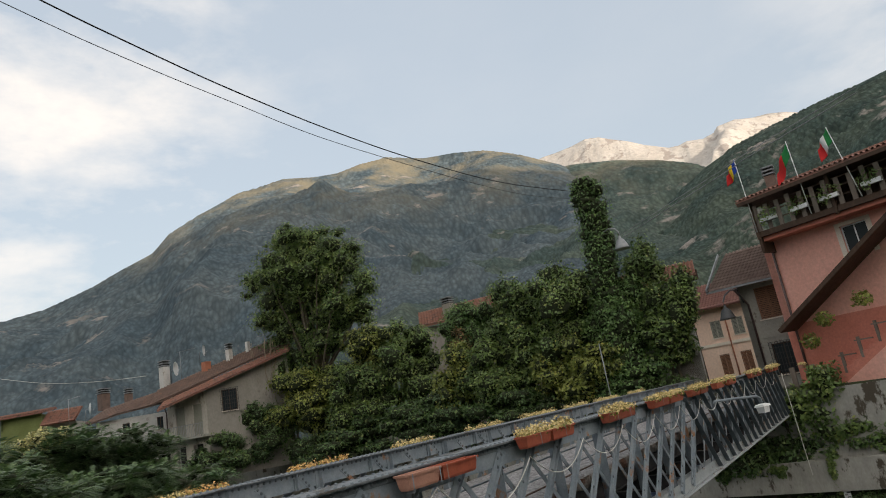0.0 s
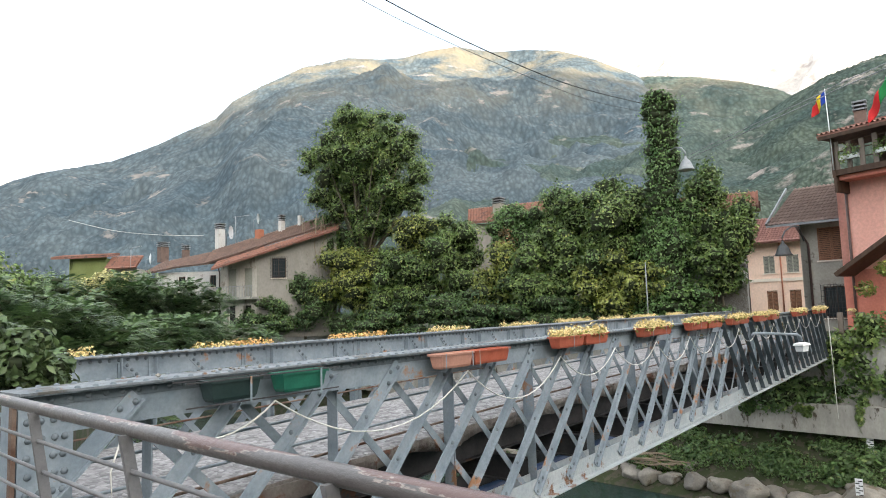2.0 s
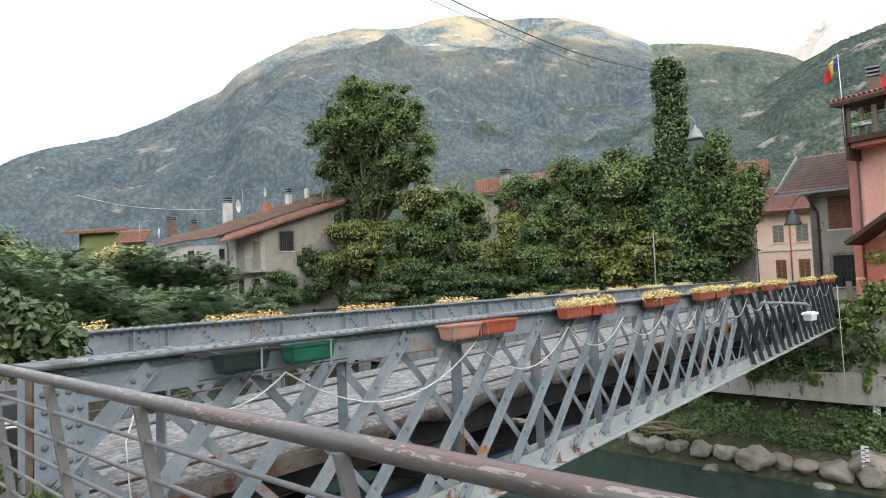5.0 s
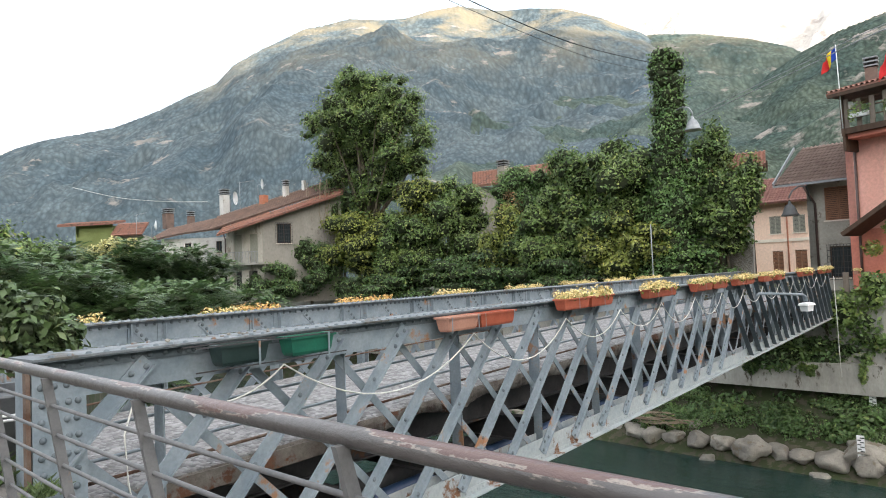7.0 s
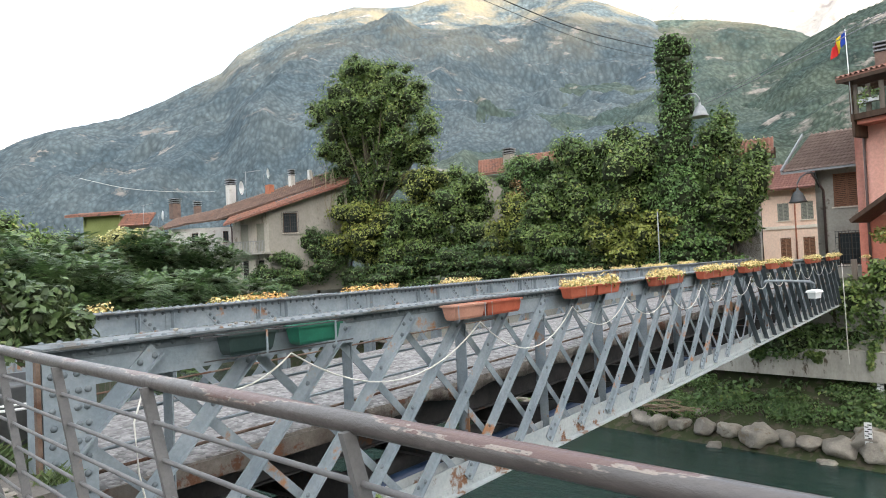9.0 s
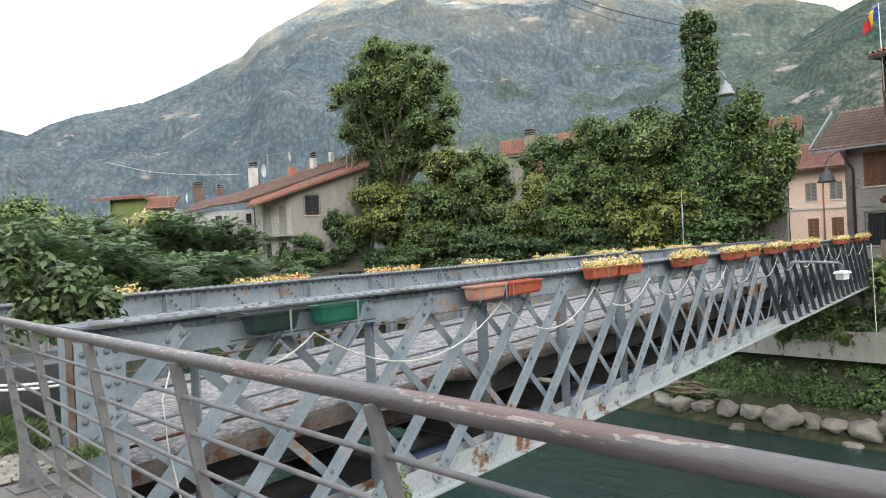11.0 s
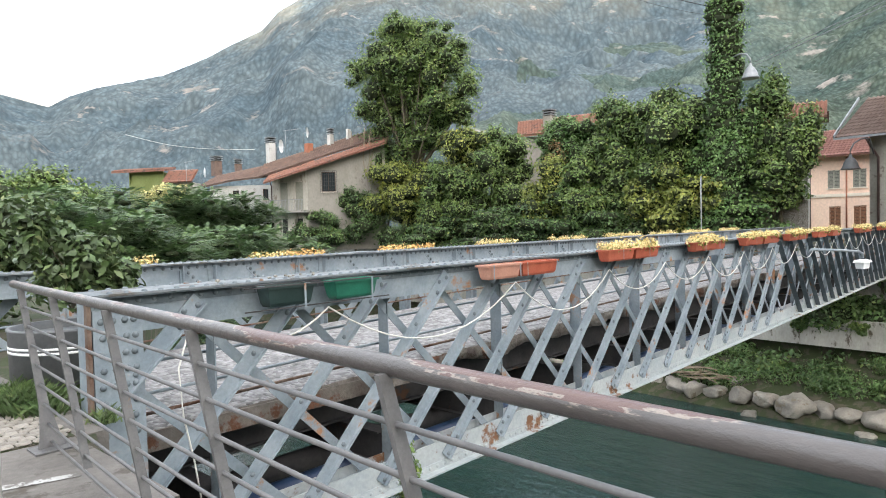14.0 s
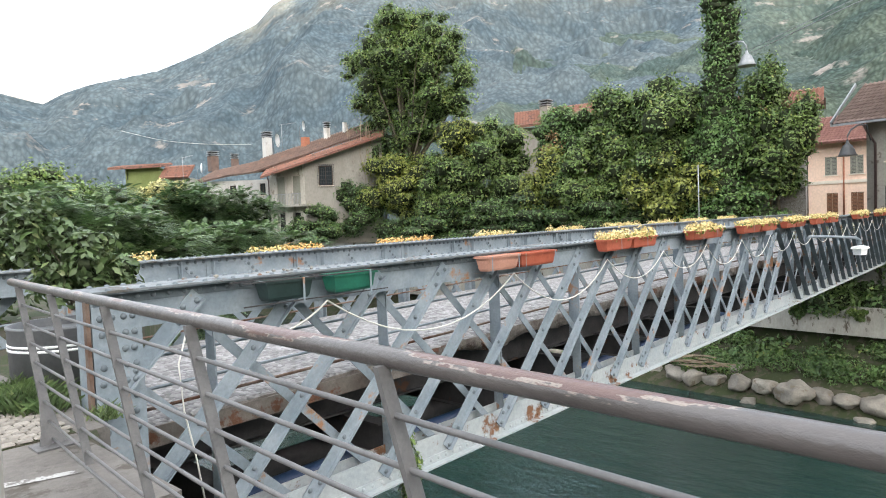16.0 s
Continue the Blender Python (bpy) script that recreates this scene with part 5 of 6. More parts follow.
def olive_house():
    h = house("olive_house", "olive green house with a thin red eave", (37.71, 92.83, 2.5), (0.72, -0.69))
    bm = bmesh.new()
    panel(bm, 4.6, 7.6, 0.3, [(0.1, 0.5, 5.9, 7.3)])
    part("front_wall", bm, OLIVE, h)
    bm = bmesh.new()
    tiled(bm, (-2.0, -0.9, 7.6), (7.0, 0, 0.2), (0, 5, 0.7), 0.26, 0.05, 0.3)
    part("roof", bm, TILE, h)
    part("back_fill", boxed(0.1, 4.5, 0.31, 4, 0, 7.5), OLIVE, h)
    bm = bmesh.new()
    tiled(bm, (4.7, -1.0, 6.0), (4.0, 0, 0.1), (0.2, 2.5, 1.8), 0.3, 0.06, 0.2)
    part("roof", bm, TILE, h, "faded red tile lean-to roof")
    part("lean_to", boxed(4.8, 8.6, 0, 4, 0, 6.0), GREYPLASTER, h)


olive_house()


def hidden_house():
    """The house behind the hedge, of which only the roof shows."""
    h = house("hillside_house", "house behind trees with a red tile roof", (47.43, 33.70, -0.4), (0.62, -0.785))
    part("body", boxed(0.3, 11.5, 0.6, 8, 0, 9.6), HOUSEGREY, h)
    bm = bmesh.new()
    tiled(bm, (-0.4, 0, 9.7), (12.6, 0, 1.0), (0.3, 4.5, 1.9), 0.26, 0.05, 0.2)
    part("roof", bm, TILE, h, "broad red clay tile roof")


hidden_house()


def white_house():
    h = house("white_house", "tall pale house with a rubble stone base beside the street", (43.1, 14.9, -0.4), (0.2, -0.98))
    bm = bmesh.new()
    panel(bm, 4.6, 7.65, 0.4, [(0.4, 0.9, 0.4, 2.4)], None, 2.9)
    part("front_wall", bm, WHITEPLASTER, h)
    bm = bmesh.new()
    panel(bm, 4.6, 2.9, 0.46, [(2.3, 2.75, 0.2, 2.2)])
    part("stone_base", bm, STONEWALL, h, "rough rubble stone lower wall")
    part("backing", boxed(2.25, 2.8, 0.47, 0.5, 0.1, 2.3), DARKIN, h)
    bm = bmesh.new()
    panel(bm, 5.0, 7.65, 0.4, [(1.6, 2.5, 0.3, 2.5), (1.4, 2.3, 4.6, 6.2)], Matrix.Translation((4.6, 0, 0)) @ Matrix.Rotation(radians(90), 4, "Z"))
    part("side_wall", bm, WHITEPLASTER, h)
    bm = bmesh.new()
    tiled(bm, (-0.5, -0.9, 7.8), (6.1, 0, 0), (0, 4.5, 1.5), 0.26, 0.06, 0.16)
    part("roof", bm, TILE, h)
    for i in range(6):
        part("rafter", boxed(4.62, 5.7, -0.7 + i * 0.75, -0.58 + i * 0.75, 7.37 + i * 0.2, 7.55 + i * 0.2), WOOD, h)
    bm = bmesh.new()
    tube(bm, [(5.6, -0.8, 7.55), (5.2, -0.5, 7.4), (4.72, -0.1, 6.6), (4.72, -0.1, 0.2)], 0.06, 8)
    part("downpipe", bm, COPPER, h)


white_house()


def grey_house():
    """Local x runs along the front towards lower y."""
    h = house("grey_house", "grey-brown plastered house with a brown tile roof", (44.6, 7.35, -0.4), (-0.10, -1.0))
    bm = bmesh.new()
    up, lo = (0.95, 2.35, 4.15, 6.1), (1.05, 2.4, 0.75, 2.6)
    panel(bm, 5.4, 6.7, 0.4, [up, lo])
    part("front_wall", bm, GREYPLASTER, h)
    window(h, *up, 0, SHUTTER, WOOD, closed=True)
    window(h, *lo, 0, None, WOOD, bars=True)
    bm = bmesh.new()
    panel(bm, 8.0, 6.9, 0.4, [], Matrix.Rotation(radians(90), 4, "Z") @ Matrix.Scale(-1, 4, (0, 1, 0)))
    part("side_wall", bm, GREYPLASTER, h)
    part("string_course", boxed(0.55, 5.4, -0.05, 0.0, 3.0, 3.1), GREYPLASTER, h)
    bm = bmesh.new()
    tiled(bm, (-1.45, -1.1, 6.45), (7.0, 0, 0), (0.45, 4.6, 2.75), 0.24, 0.05, 0.14)
    part("roof", bm, TILE_BROWN, h, "brown corrugated tile roof")
    bm = bmesh.new()
    box(bm, -1.5, 5.5, -1.22, -1.08, 6.30, 6.42)
    part("gutter", bm, METAL, h)
    part("verge_board", boxed(-0.05, 0.03, 0, 5.4, -0.09, 0.09, Matrix.Translation((-1.5, -1.1, 6.5)) @ Matrix.Rotation(radians(30.5), 4, "X")), METAL, h)
    bm = bmesh.new()
    tube(bm, [(0.1, -1.1, 6.3), (0.2, -0.9, 6.0), (0.45, -0.1, 5.2), (0.45, -0.1, 0.1)], 0.07, 8)
    part("downpipe", bm, COPPER, h)
    part("back_fill", boxed(0.1, 5.3, 0.75, 7, 0, 6.6), DARKIN, h)
    part("shop_door", boxed(2.9, 3.4, -0.06, -0.02, 0.3, 2.75), WOOD, h, "narrow dark wooden door panel")


grey_house()


def peach_house():
    h = house("peach_house", "peach plastered house with cream bands and brown shutters", (60.0, 16.0, -0.4), (0.0, -1.0))
    bm = bmesh.new()
    ups = [(3.3, 4.15, 4.15, 5.6), (5.05, 5.95, 4.15, 5.6)]
    los = [(3.4, 4.2, 1.0, 2.7), (5.1, 5.95, 1.0, 2.7)]
    panel(bm, 8.5, 6.9, 0.4, ups + los)
    part("front_wall", bm, PEACH, h)
    for o in ups:
        window(h, *o, 0, SHUTTER_GREY, CREAM, closed=True)
    for o in los:
        window(h, *o, 0, SHUTTER, CREAM, closed=True)
    part("string_course", boxed(0, 8.5, -0.08, 0.0, 3.45, 3.7), CREAM, h)
    part("plinth", boxed(0, 8.5, -0.05, 0.0, 0, 0.75), CREAM, h)
    bm = bmesh.new()
    tiled(bm, (-1, -1.0, 6.75), (10.5, 0, 0), (0, 4.8, 2.5), 0.26, 0.05, 0.16)
    part("roof", bm, TILE_PLUM, h)
    bm = bmesh.new()
    tube(bm, [(4.62, -0.06, 0.7), (4.62, -0.06, 6.6)], 0.06, 8)
    part("downpipe", bm, BRICK, h, "red-brown downpipe")
    part("back_fill", boxed(0.1, 8.4, 0.75, 7, 0, 6.8), DARKIN, h)


peach_house()


def pink_house():
    """The tall salmon house at the bridge end: roofed gallery on top, outside stair below."""
    h = house("pink_house", "tall salmon pink house with a roofed wooden gallery and outside stair", (42.2, 4.95, -0.9), (-0.383, -0.924))
    bm = bmesh.new()
    win = (4.4, 5.7, 6.9, 8.4)
    panel(bm, 14.0, 9.0, 0.4, [win])
    part("front_wall", bm, PINK, h)
    window(h, *win, 0, None, WHITE, sill=True)
    bm = bmesh.new()
    for a, b, c, d in ((4.15, 4.4, 6.7, 8.6), (5.7, 5.95, 6.7, 8.6), (4.4, 5.7, 8.4, 8.6)):
        box(bm, a, b, -0.03, 0.0, c, d)
    part("window_surround", bm, CREAM, h)
    bm = bmesh.new()
    panel(bm, 9.0, 9.0, 0.4, [], Matrix.Rotation(radians(90), 4, "Z") @ Matrix.Scale(-1, 4, (0, 1, 0)))
    part("side_wall", bm, PINK, h)
    # gallery
    bm = bmesh.new()
    box(bm, 0.6, 14.5, -1.25, 9, 9.0, 9.3)
    part("gallery_floor", bm, WOOD, h, "dark wooden gallery floor")
    part("gallery_soffit", boxed(0.75, 14.4, -1.0, 0.02, 8.75, 8.99), PINK_SHADED, h)
    part("gallery_wall", boxed(1.6, 14, 1.6, 1.9, 9.3, 11.7), WOOD, h)
    bm = bmesh.new()
    tiled(bm, (0.15, -1.75, 11.3), (15, 0, 0), (0, 5.0, 1.35), 0.26, 0.06, 0.2)
    part("roof", bm, TILE, h, "terracotta tile roof edge")
    part("fascia", boxed(0.2, 15, -1.72, -1.6, 11.0, 11.25), WOOD, h)
    part("soffit", boxed(0.3, 14.8, -1.6, 1.6, 11.02, 11.1), WOOD, h)
    for i in range(21):
        x = 0.72 + i * 0.66
        part("baluster", boxed(x, x + 0.25, -1.22, -1.16, 9.3, 10.75 if i % 3 else 10.85), WOOD_GREY, h)
    for z in (9.75, 10.25, 10.7):
        part("gallery_rail", boxed(0.62, 14.4, -1.16, -1.11, z, z + 0.06), WOOD, h)
    for x in (0.6, 5.0, 10.0):
        part("gallery_post", boxed(x, x + 0.16, -1.3, -1.14, 8.9, 11.05), WOOD, h)
    part("brace", boxed(0.6, 0.74, -1.2, 0.4, 8.1, 9.0), WOOD, h)
    # stair with its lean-to roof
    for i in range(16):
        x, z = 1.45 + i * 0.34, 0.0 + i * 0.215
        part("step", boxed(x, x + 0.36, -1.30, -0.05, max(-0.6, z - 0.45), z + 0.215), PINK_SHADED, h)
    bm = bmesh.new()
    vs = [bm.verts.new(c) for c in ((1.5, -1.34, -0.6), (7.1, -1.34, -0.6), (7.1, -1.34, 3.1), (1.5, -1.34, -0.45), (1.5, -1.28, -0.6), (7.1, -1.28, -0.6), (7.1, -1.28, 3.1), (1.5, -1.28, -0.45))]
    for f in ((0, 1, 2, 3), (4, 7, 6, 5), (3, 2, 6, 7)):
        bm.faces.new([vs[i] for i in f])
    part("stair_wall", bm, PINK, h)
    m = Matrix.Translation((0.9, 0, 3.75)) @ Matrix.Rotation(radians(-32.5), 4, "Y")
    part("stair_roof", boxed(-0.4, 8.5, -1.75, 0.0, 0.0, 0.22, m), WOOD, h, "sloping dark stair roof")
    # thin darker sheet over the front wall, painted porch shade
    bm = bmesh.new()
    box(bm, 0.0, 14.0, -0.012, -0.004, -0.4, 3.9)
    part("porch_wall", bm, PINK_SHADED, h)
    bm = bmesh.new()
    tube(bm, [(0.55, -0.09, 8.8), (0.55, -0.09, -0.4)], 0.07, 8)
    part("downpipe", bm, COPPER, h)
    # turned pots and brackets on the stair
    for i in range(5):
        x, z = 2.05 + i * 1.0, 0.62 + i * 0.63
        part("stair_post", boxed(x, x + 0.13, -1.32, -1.2, z - 0.3, z + 0.75), WOOD_GREY, h)
        part("stair_shelf", boxed(x - 0.1, x + 0.75, -1.36, -1.16, z + 0.55, z + 0.62), WOOD_GREY, h)
    part("back_fill", boxed(0.1, 13.9, 0.75, 8, 0, 8.9), DARKIN, h)
    # gallery flower boxes
    rs = np.random.RandomState(5)
    for x in (1.1, 2.9, 4.5, 6.6):
        b = thing("window_box", "pale flower box with trailing plants on a gallery rail", "flower box", "gallery flower boxes")
        b.matrix_world = h.matrix_world @ Matrix.Translation((x, -1.35, 9.75))
        part("box", boxed(0, 0.95, -0.1, 0.1, 0, 0.22), WHITE, b)
        v, f = leaf_cloud(rs, [((0.45, 0, 0.4), (0.6, 0.25, 0.35)), ((0.2, -0.1, 0.1), (0.3, 0.2, 0.3))], 220, 0.09)
        tagged(raw_mesh("foliage", v, f, LEAF_MID, b), kind="stuff")
    for x, z in ((1.9, 2.6), (2.9, 3.6), (5.0, 4.2)):
        b = thing("hanging_plant", "leafy plant hanging under the stair roof", "plant", "hanging plants")
        b.matrix_world = h.matrix_world @ Matrix.Translation((x, -1.5, z))
        v, f = leaf_cloud(rs, [((0, 0, 0.2), (0.45, 0.2, 0.35))], 260, 0.12)
        tagged(raw_mesh("foliage", v, f, LEAF_YELL, b), kind="stuff")
    return h


PH = pink_house()


def plain(name, c):
    return material(name, tuple(v * 0.92 for v in c), c, 6, 0.8, 0.15, 20)


F_RED, F_GREEN, F_BLUE, F_YEL, F_WHITE, F_BLACK = (plain("cloth_red", (0.62, 0.03, 0.03)), plain("cloth_green", (0.02, 0.22, 0.06)), plain("cloth_blue", (0.02, 0.06, 0.36)),
                                                   plain("cloth_yellow", (0.85, 0.60, 0.03)), plain("cloth_white", (0.78, 0.78, 0.78)), plain("cloth_black", (0.03, 0.03, 0.03)))


def flag(label, x, stripes, lean, drop, w, hgt, pole_h, marks=False):
    """A flag hanging in folds from a pole on the gallery."""
    t = thing("flag", label, "flag", "flags on the gallery")
    t.matrix_world = PH.matrix_world @ Matrix.Translation((x, -1.4, 9.3))
    bm = bmesh.new()
    top = Vector((lean, -0.2, pole_h))
    tube(bm, [(0, 0, 0), top], [0.03, 0.02], 8)
    part("pole", bm, WHITE, t)
    edges = [0.0]
    for s, _ in stripes:
        edges.append(edges[-1] + s)

    def at(u, v):
        p = top * (1 - v * hgt / pole_h)
        return Vector((p.x - u * w * 0.75, p.y + 0.14 * math.sin(u * 9 + v * 2) * (0.3 + u), p.z - u * w * drop))

    for (s, mt), e0, e1 in zip(stripes, edges, edges[1:]):
        bm = bmesh.new()
        n, k = 6, 8
        g = [[bm.verts.new(at(e0 + (e1 - e0) * i / n, j / k)) for i in range(n + 1)] for j in range(k + 1)]
        for j in range(k):
            for i in range(n):
                bm.faces.new((g[j][i], g[j][i + 1], g[j + 1][i + 1], g[j + 1][i])).smooth = True
        ob = part("cloth", bm, mt, t)
        ob.modifiers.new("thickness", "SOLIDIFY").thickness = 0.012
    if marks:
        for u in (0.25, 0.75):
            for v in (0.25, 0.75):
                c = at(u, v)
                part("mark", boxed(c.x - 0.1, c.x + 0.1, c.y - 0.2, c.y - 0.18, c.z - 0.1, c.z + 0.1), F_BLACK, t)


flag("blue, yellow and red striped flag hanging from a pole", 0.75, [(0.33, F_BLUE), (0.33, F_YEL), (0.34, F_RED)], 0.0, 0.75, 1.0, 0.7, 4.5)
flag("green and red flag hanging from a pole", 3.9, [(0.4, F_GREEN), (0.6, F_RED)], -0.05, 1.15, 1.35, 0.8, 4.2)
flag("green, white and red striped flag hanging from a pole", 6.5, [(0.33, F_GREEN), (0.33, F_WHITE), (0.34, F_RED)], -0.5, 0.95, 1.0, 0.75, 4.0)
flag("white flag with dark marks and a red cross on a pole", 10.4, [(0.44, F_WHITE), (0.12, F_RED), (0.44, F_WHITE)], -0.6, 0.45, 1.4, 0.9, 3.9, True)

# roof furniture
chimney("chimney", (36.11, 55.48, 8.97), 0.68, 1.0, WHITEPLASTER, "pale plastered chimney with a banded brick top")
chimney("chimney", (37.93, 51.79, 9.16), 0.6, 0.55, BRICK, "short red brick chimney", False)
chimney("chimney", (39.58, 50.54, 10.12), 0.45, 0.45, WHITEPLASTER, "small white chimney with a dark cowl")
chimney("chimney", (40.92, 49.47, 10.49), 0.32, 0.6, WHITEPLASTER, "slim pale plastered roof chimney", False)
chimney("chimney", (50.46, 32.79, 10.77), 0.8, 0.4, GREYPLASTER, "grey chimney with a capped roof")
chimney("chimney", (38.49, 70.36, 9.14), 0.9, 0.5, TILE_DARK, "low dark chimney with banded cowl")
chimney("chimney", (39.56, 67.45, 8.62), 0.6, 0.5, TILE_DARK, "low dark chimney with banded cowl")
chimney("chimney", (43.50, 3.59, 11.82), 0.58, 0.2, TILE_DARK, "dark banded chimney cowl on the pink house")
dish((36.43, 54.43, 9.60), 0.62, 35, "white satellite dish beside a chimney")
dish((38.93, 53.54, 11.07), 0.5, 40, "small white satellite dish on a mast")
dish((35.37, 67.49, 7.97), 0.55, 70, "grey satellite dish on a low roof")
antenna((37.58, 55.11, 9.36), 2.0, -30)
antenna((37.79, 76.35, 8.27), 1.8, -60)


# ---- things on and by the bridge ----
def planter(x, length, mat, label, flowers, y=5.36, z=0.74, depth=0.2, h=0.19, seed=1, mound=0.16, rack=True, dx=0.0):
    """A tapered balcony planter with a rolled rim, hung on the girder by a flat rack."""
    t = thing("planter", label, "planter", "planters on the bridge", at=(x, y, z))
    bm = bmesh.new()
    L, W = length, depth
    rows = []
    for zz, a, b in ((0, 0.05, 0.035), (0.03, 0.035, 0.02), (h * 0.85, 0.012, 0.0), (h * 0.86, -0.008, -0.018), (h, -0.01, -0.02), (h, 0.02, 0.012), (h - 0.05, 0.03, 0.02)):
        rows.append([bm.verts.new(c) for c in ((a, -W / 2 + b, zz), (L - a, -W / 2 + b, zz), (L - a, W / 2 - b, zz), (a, W / 2 - b, zz))])
    for a, b in zip(rows, rows[1:]):
        for k in range(4):
            bm.faces.new((a[k], a[(k + 1) % 4], b[(k + 1) % 4], b[k]))
    bm.faces.new(rows[0][::-1])
    part("tub", bm, mat, t)
    bm = bmesh.new()
    bm.faces.new([bm.verts.new(c) for c in ((0.03, -W / 2 + 0.02, h - 0.04), (L - 0.03, -W / 2 + 0.02, h - 0.04), (L - 0.03, W / 2 - 0.02, h - 0.04), (0.03, W / 2 - 0.02, h - 0.04))])
    part("soil", bm, SOIL, t)
    if rack:
        for q in (0.08, 0.92) if not flowers else (0.5,):
            bm = bmesh.new()
            box(bm, L * q - 0.011, L * q + 0.011, -W / 2 - 0.035, -W / 2 - 0.027, -0.02, h)
            box(bm, L * q - 0.011, L * q + 0.011, -W / 2 - 0.035, W / 2 + 0.08, -0.03, -0.022)
            bmesh.ops.remove_doubles(bm, verts=bm.verts, dist=0.012)
            part("bracket", bm, STEEL, t)
    if flowers:
        rs = np.random.RandomState(seed)
        k = max(3, int(L / 0.12))
        blobs = [(np.array([0.02 + (L - 0.04) * (i + 0.5) / k, rs.normal() * 0.05 - 0.02, h + 0.03 + rs.random() * 0.05]), np.array([0.11, 0.13, mound]) * (0.7 + 0.5 * rs.random())) for i in range(k)]
        v, f = leaf_cloud(rs, blobs, int(420 * L / 0.8), 0.042, 0.5, 1.1)
        tagged(raw_mesh("blossom", v, f, flowers, t), kind="stuff")
        v, f = leaf_cloud(rs, [(c - np.array([0, 0, 0.05]), r) for c, r in blobs], int(70 * L / 0.8), 0.05, 0.3)
        tagged(raw_mesh("foliage", v, f, LEAF_YELL, t), kind="stuff")
    return t


planter(3.34, 0.52, DARKBOX, "dark green plastic planter in a steel rack", None, seed=1, rack=False)
planter(4.10, 0.56, GREENBOX, "empty green plastic planter in a steel rack", None, seed=2, rack=False)
planter(6.54, 0.68, TERRA_PALE, "faded empty terracotta planter on the girder", None, seed=3)
planter(7.26, 0.86, TERRA, "empty red terracotta planter on the girder", None, seed=4)
for i, (x, L) in enumerate(((9.62, 0.92), (10.6, 0.92), (13.25, 0.9), (14.05, 0.9), (16.35, 1.3), (17.75, 1.3), (20.0, 1.0), (21.0, 1.0), (23.2, 1.2), (25.2, 1.2), (29.6, 1.3), (31.0, 1.2), (34.4, 1.2), (36.0, 1.2))):
    planter(x, L, TERRA, "terracotta planter full of yellow flowers", YELLOW, z=0.80, seed=10 + i, mound=0.085)
for i, (x, L, m) in enumerate(((4.35, 0.40, YELLOW), (6.42, 0.8, YELLOW), (7.26, 0.8, ORANGE), (9.55, 0.85, ORANGE), (10.42, 0.8, ORANGE), (12.85, 0.85, YELLOW), (13.75, 0.85, YELLOW), (16.2, 1.0, YELLOW), (17.3, 0.95, YELLOW),
                               (19.5, 1.2, YELLOW), (20.8, 1.2, YELLOW), (22.9, 1.0, YELLOW), (24.0, 1.0, YELLOW), (26.0, 1.2, YELLOW), (27.3, 1.2, YELLOW), (29.9, 1.1, YELLOW), (31.1, 1.1, YELLOW))):
    planter(x, L, TERRA, "planter of yellow flowers behind the far girder", m, y=10.66, z=0.72, seed=40 + i, mound=0.10)


def garland():
    """The pale light cable that swags from planter to planter along the girder."""
    bm = bmesh.new()
    nodes = [2.75, 4.12, 7.28, 9.9, 12.1, 14.3, 16.6, 18.9, 21.2, 23.6, 26.0, 28.5, 31.0, 33.6, 36.2]
    rnd = random.Random(2)
    pts = []
    for a, b in zip(nodes, nodes[1:]):
        sag = 0.40 + 0.12 * rnd.random() if b - a > 2 else 0.25
        for i in range(12):
            q = i / 12
            pts.append((a + (b - a) * q, 5.40, 0.66 - sag * 4 * q * (1 - q)))
    pts.append((36.2, 5.4, 0.66))
    tube(bm, pts, 0.0095, 6)
    c = tagged(mesh_ob("light_cable", bm, CABLE), "pale cable swagged along the bridge girder", "cable")
    bm = bmesh.new()
    tube(bm, [(2.72, 5.5, 0.62), (2.60, 5.47, 0.3), (2.62, 5.46, -0.1), (2.70, 5.46, -0.5), (2.80, 5.46, -1.2)], 0.008, 6)
    tagged(mesh_ob("loose_cable", bm, CABLE), "loose pale cable hanging down the girder", "cable")
    bm = bmesh.new()
    tube(bm, [(37.9, 5.3, 0.6), (37.8, 5.25, -1.6), (37.5, 5.2, -3.0), (37.0, 5.1, -4.3)], 0.02, 6)
    tagged(mesh_ob("loose_cable", bm, CABLE), "loose pale cable hanging at the bridge end", "cable")


garland()


def bridge_lamp():
    t = thing("bracket_lamp", "white box lamp on a grey arm off the girder", "lamp", at=(22.9, 5.45, 0.42))
    bm = bmesh.new()
    tube(bm, [(0, 0, -0.1), (0.02, -0.06, 0.02), (1.5, -0.45, -0.06), (2.9, -0.82, -0.16), (3.1, -0.88, -0.24), (3.12, -0.89, -0.40)], 0.045, 10)
    part("arm", bm, STEEL, t)
    bm = bmesh.new()
    m = Matrix.Translation((3.12, -0.89, -0.55)) @ Matrix.Rotation(radians(-15), 4, "Z")
    rows = []
    for z, a, b in ((-0.20, 0.20, 0.12), (0.0, 0.22, 0.14), (0.01, 0.29, 0.18), (0.08, 0.26, 0.15), (0.11, 0.13, 0.07)):
        rows.append([bm.verts.new(m @ Vector(c)) for c in ((-a, -b, z), (a, -b, z), (a, b, z), (-a, b, z))])
    for a, b in zip(rows, rows[1:]):
        for k in range(4):
            bm.faces.new((a[k], a[(k + 1) % 4], b[(k + 1) % 4], b[k]))
    bm.faces.new(rows[0][::-1]), bm.faces.new(rows[-1])
    part("housing", bm, WHITE, t)


bridge_lamp()


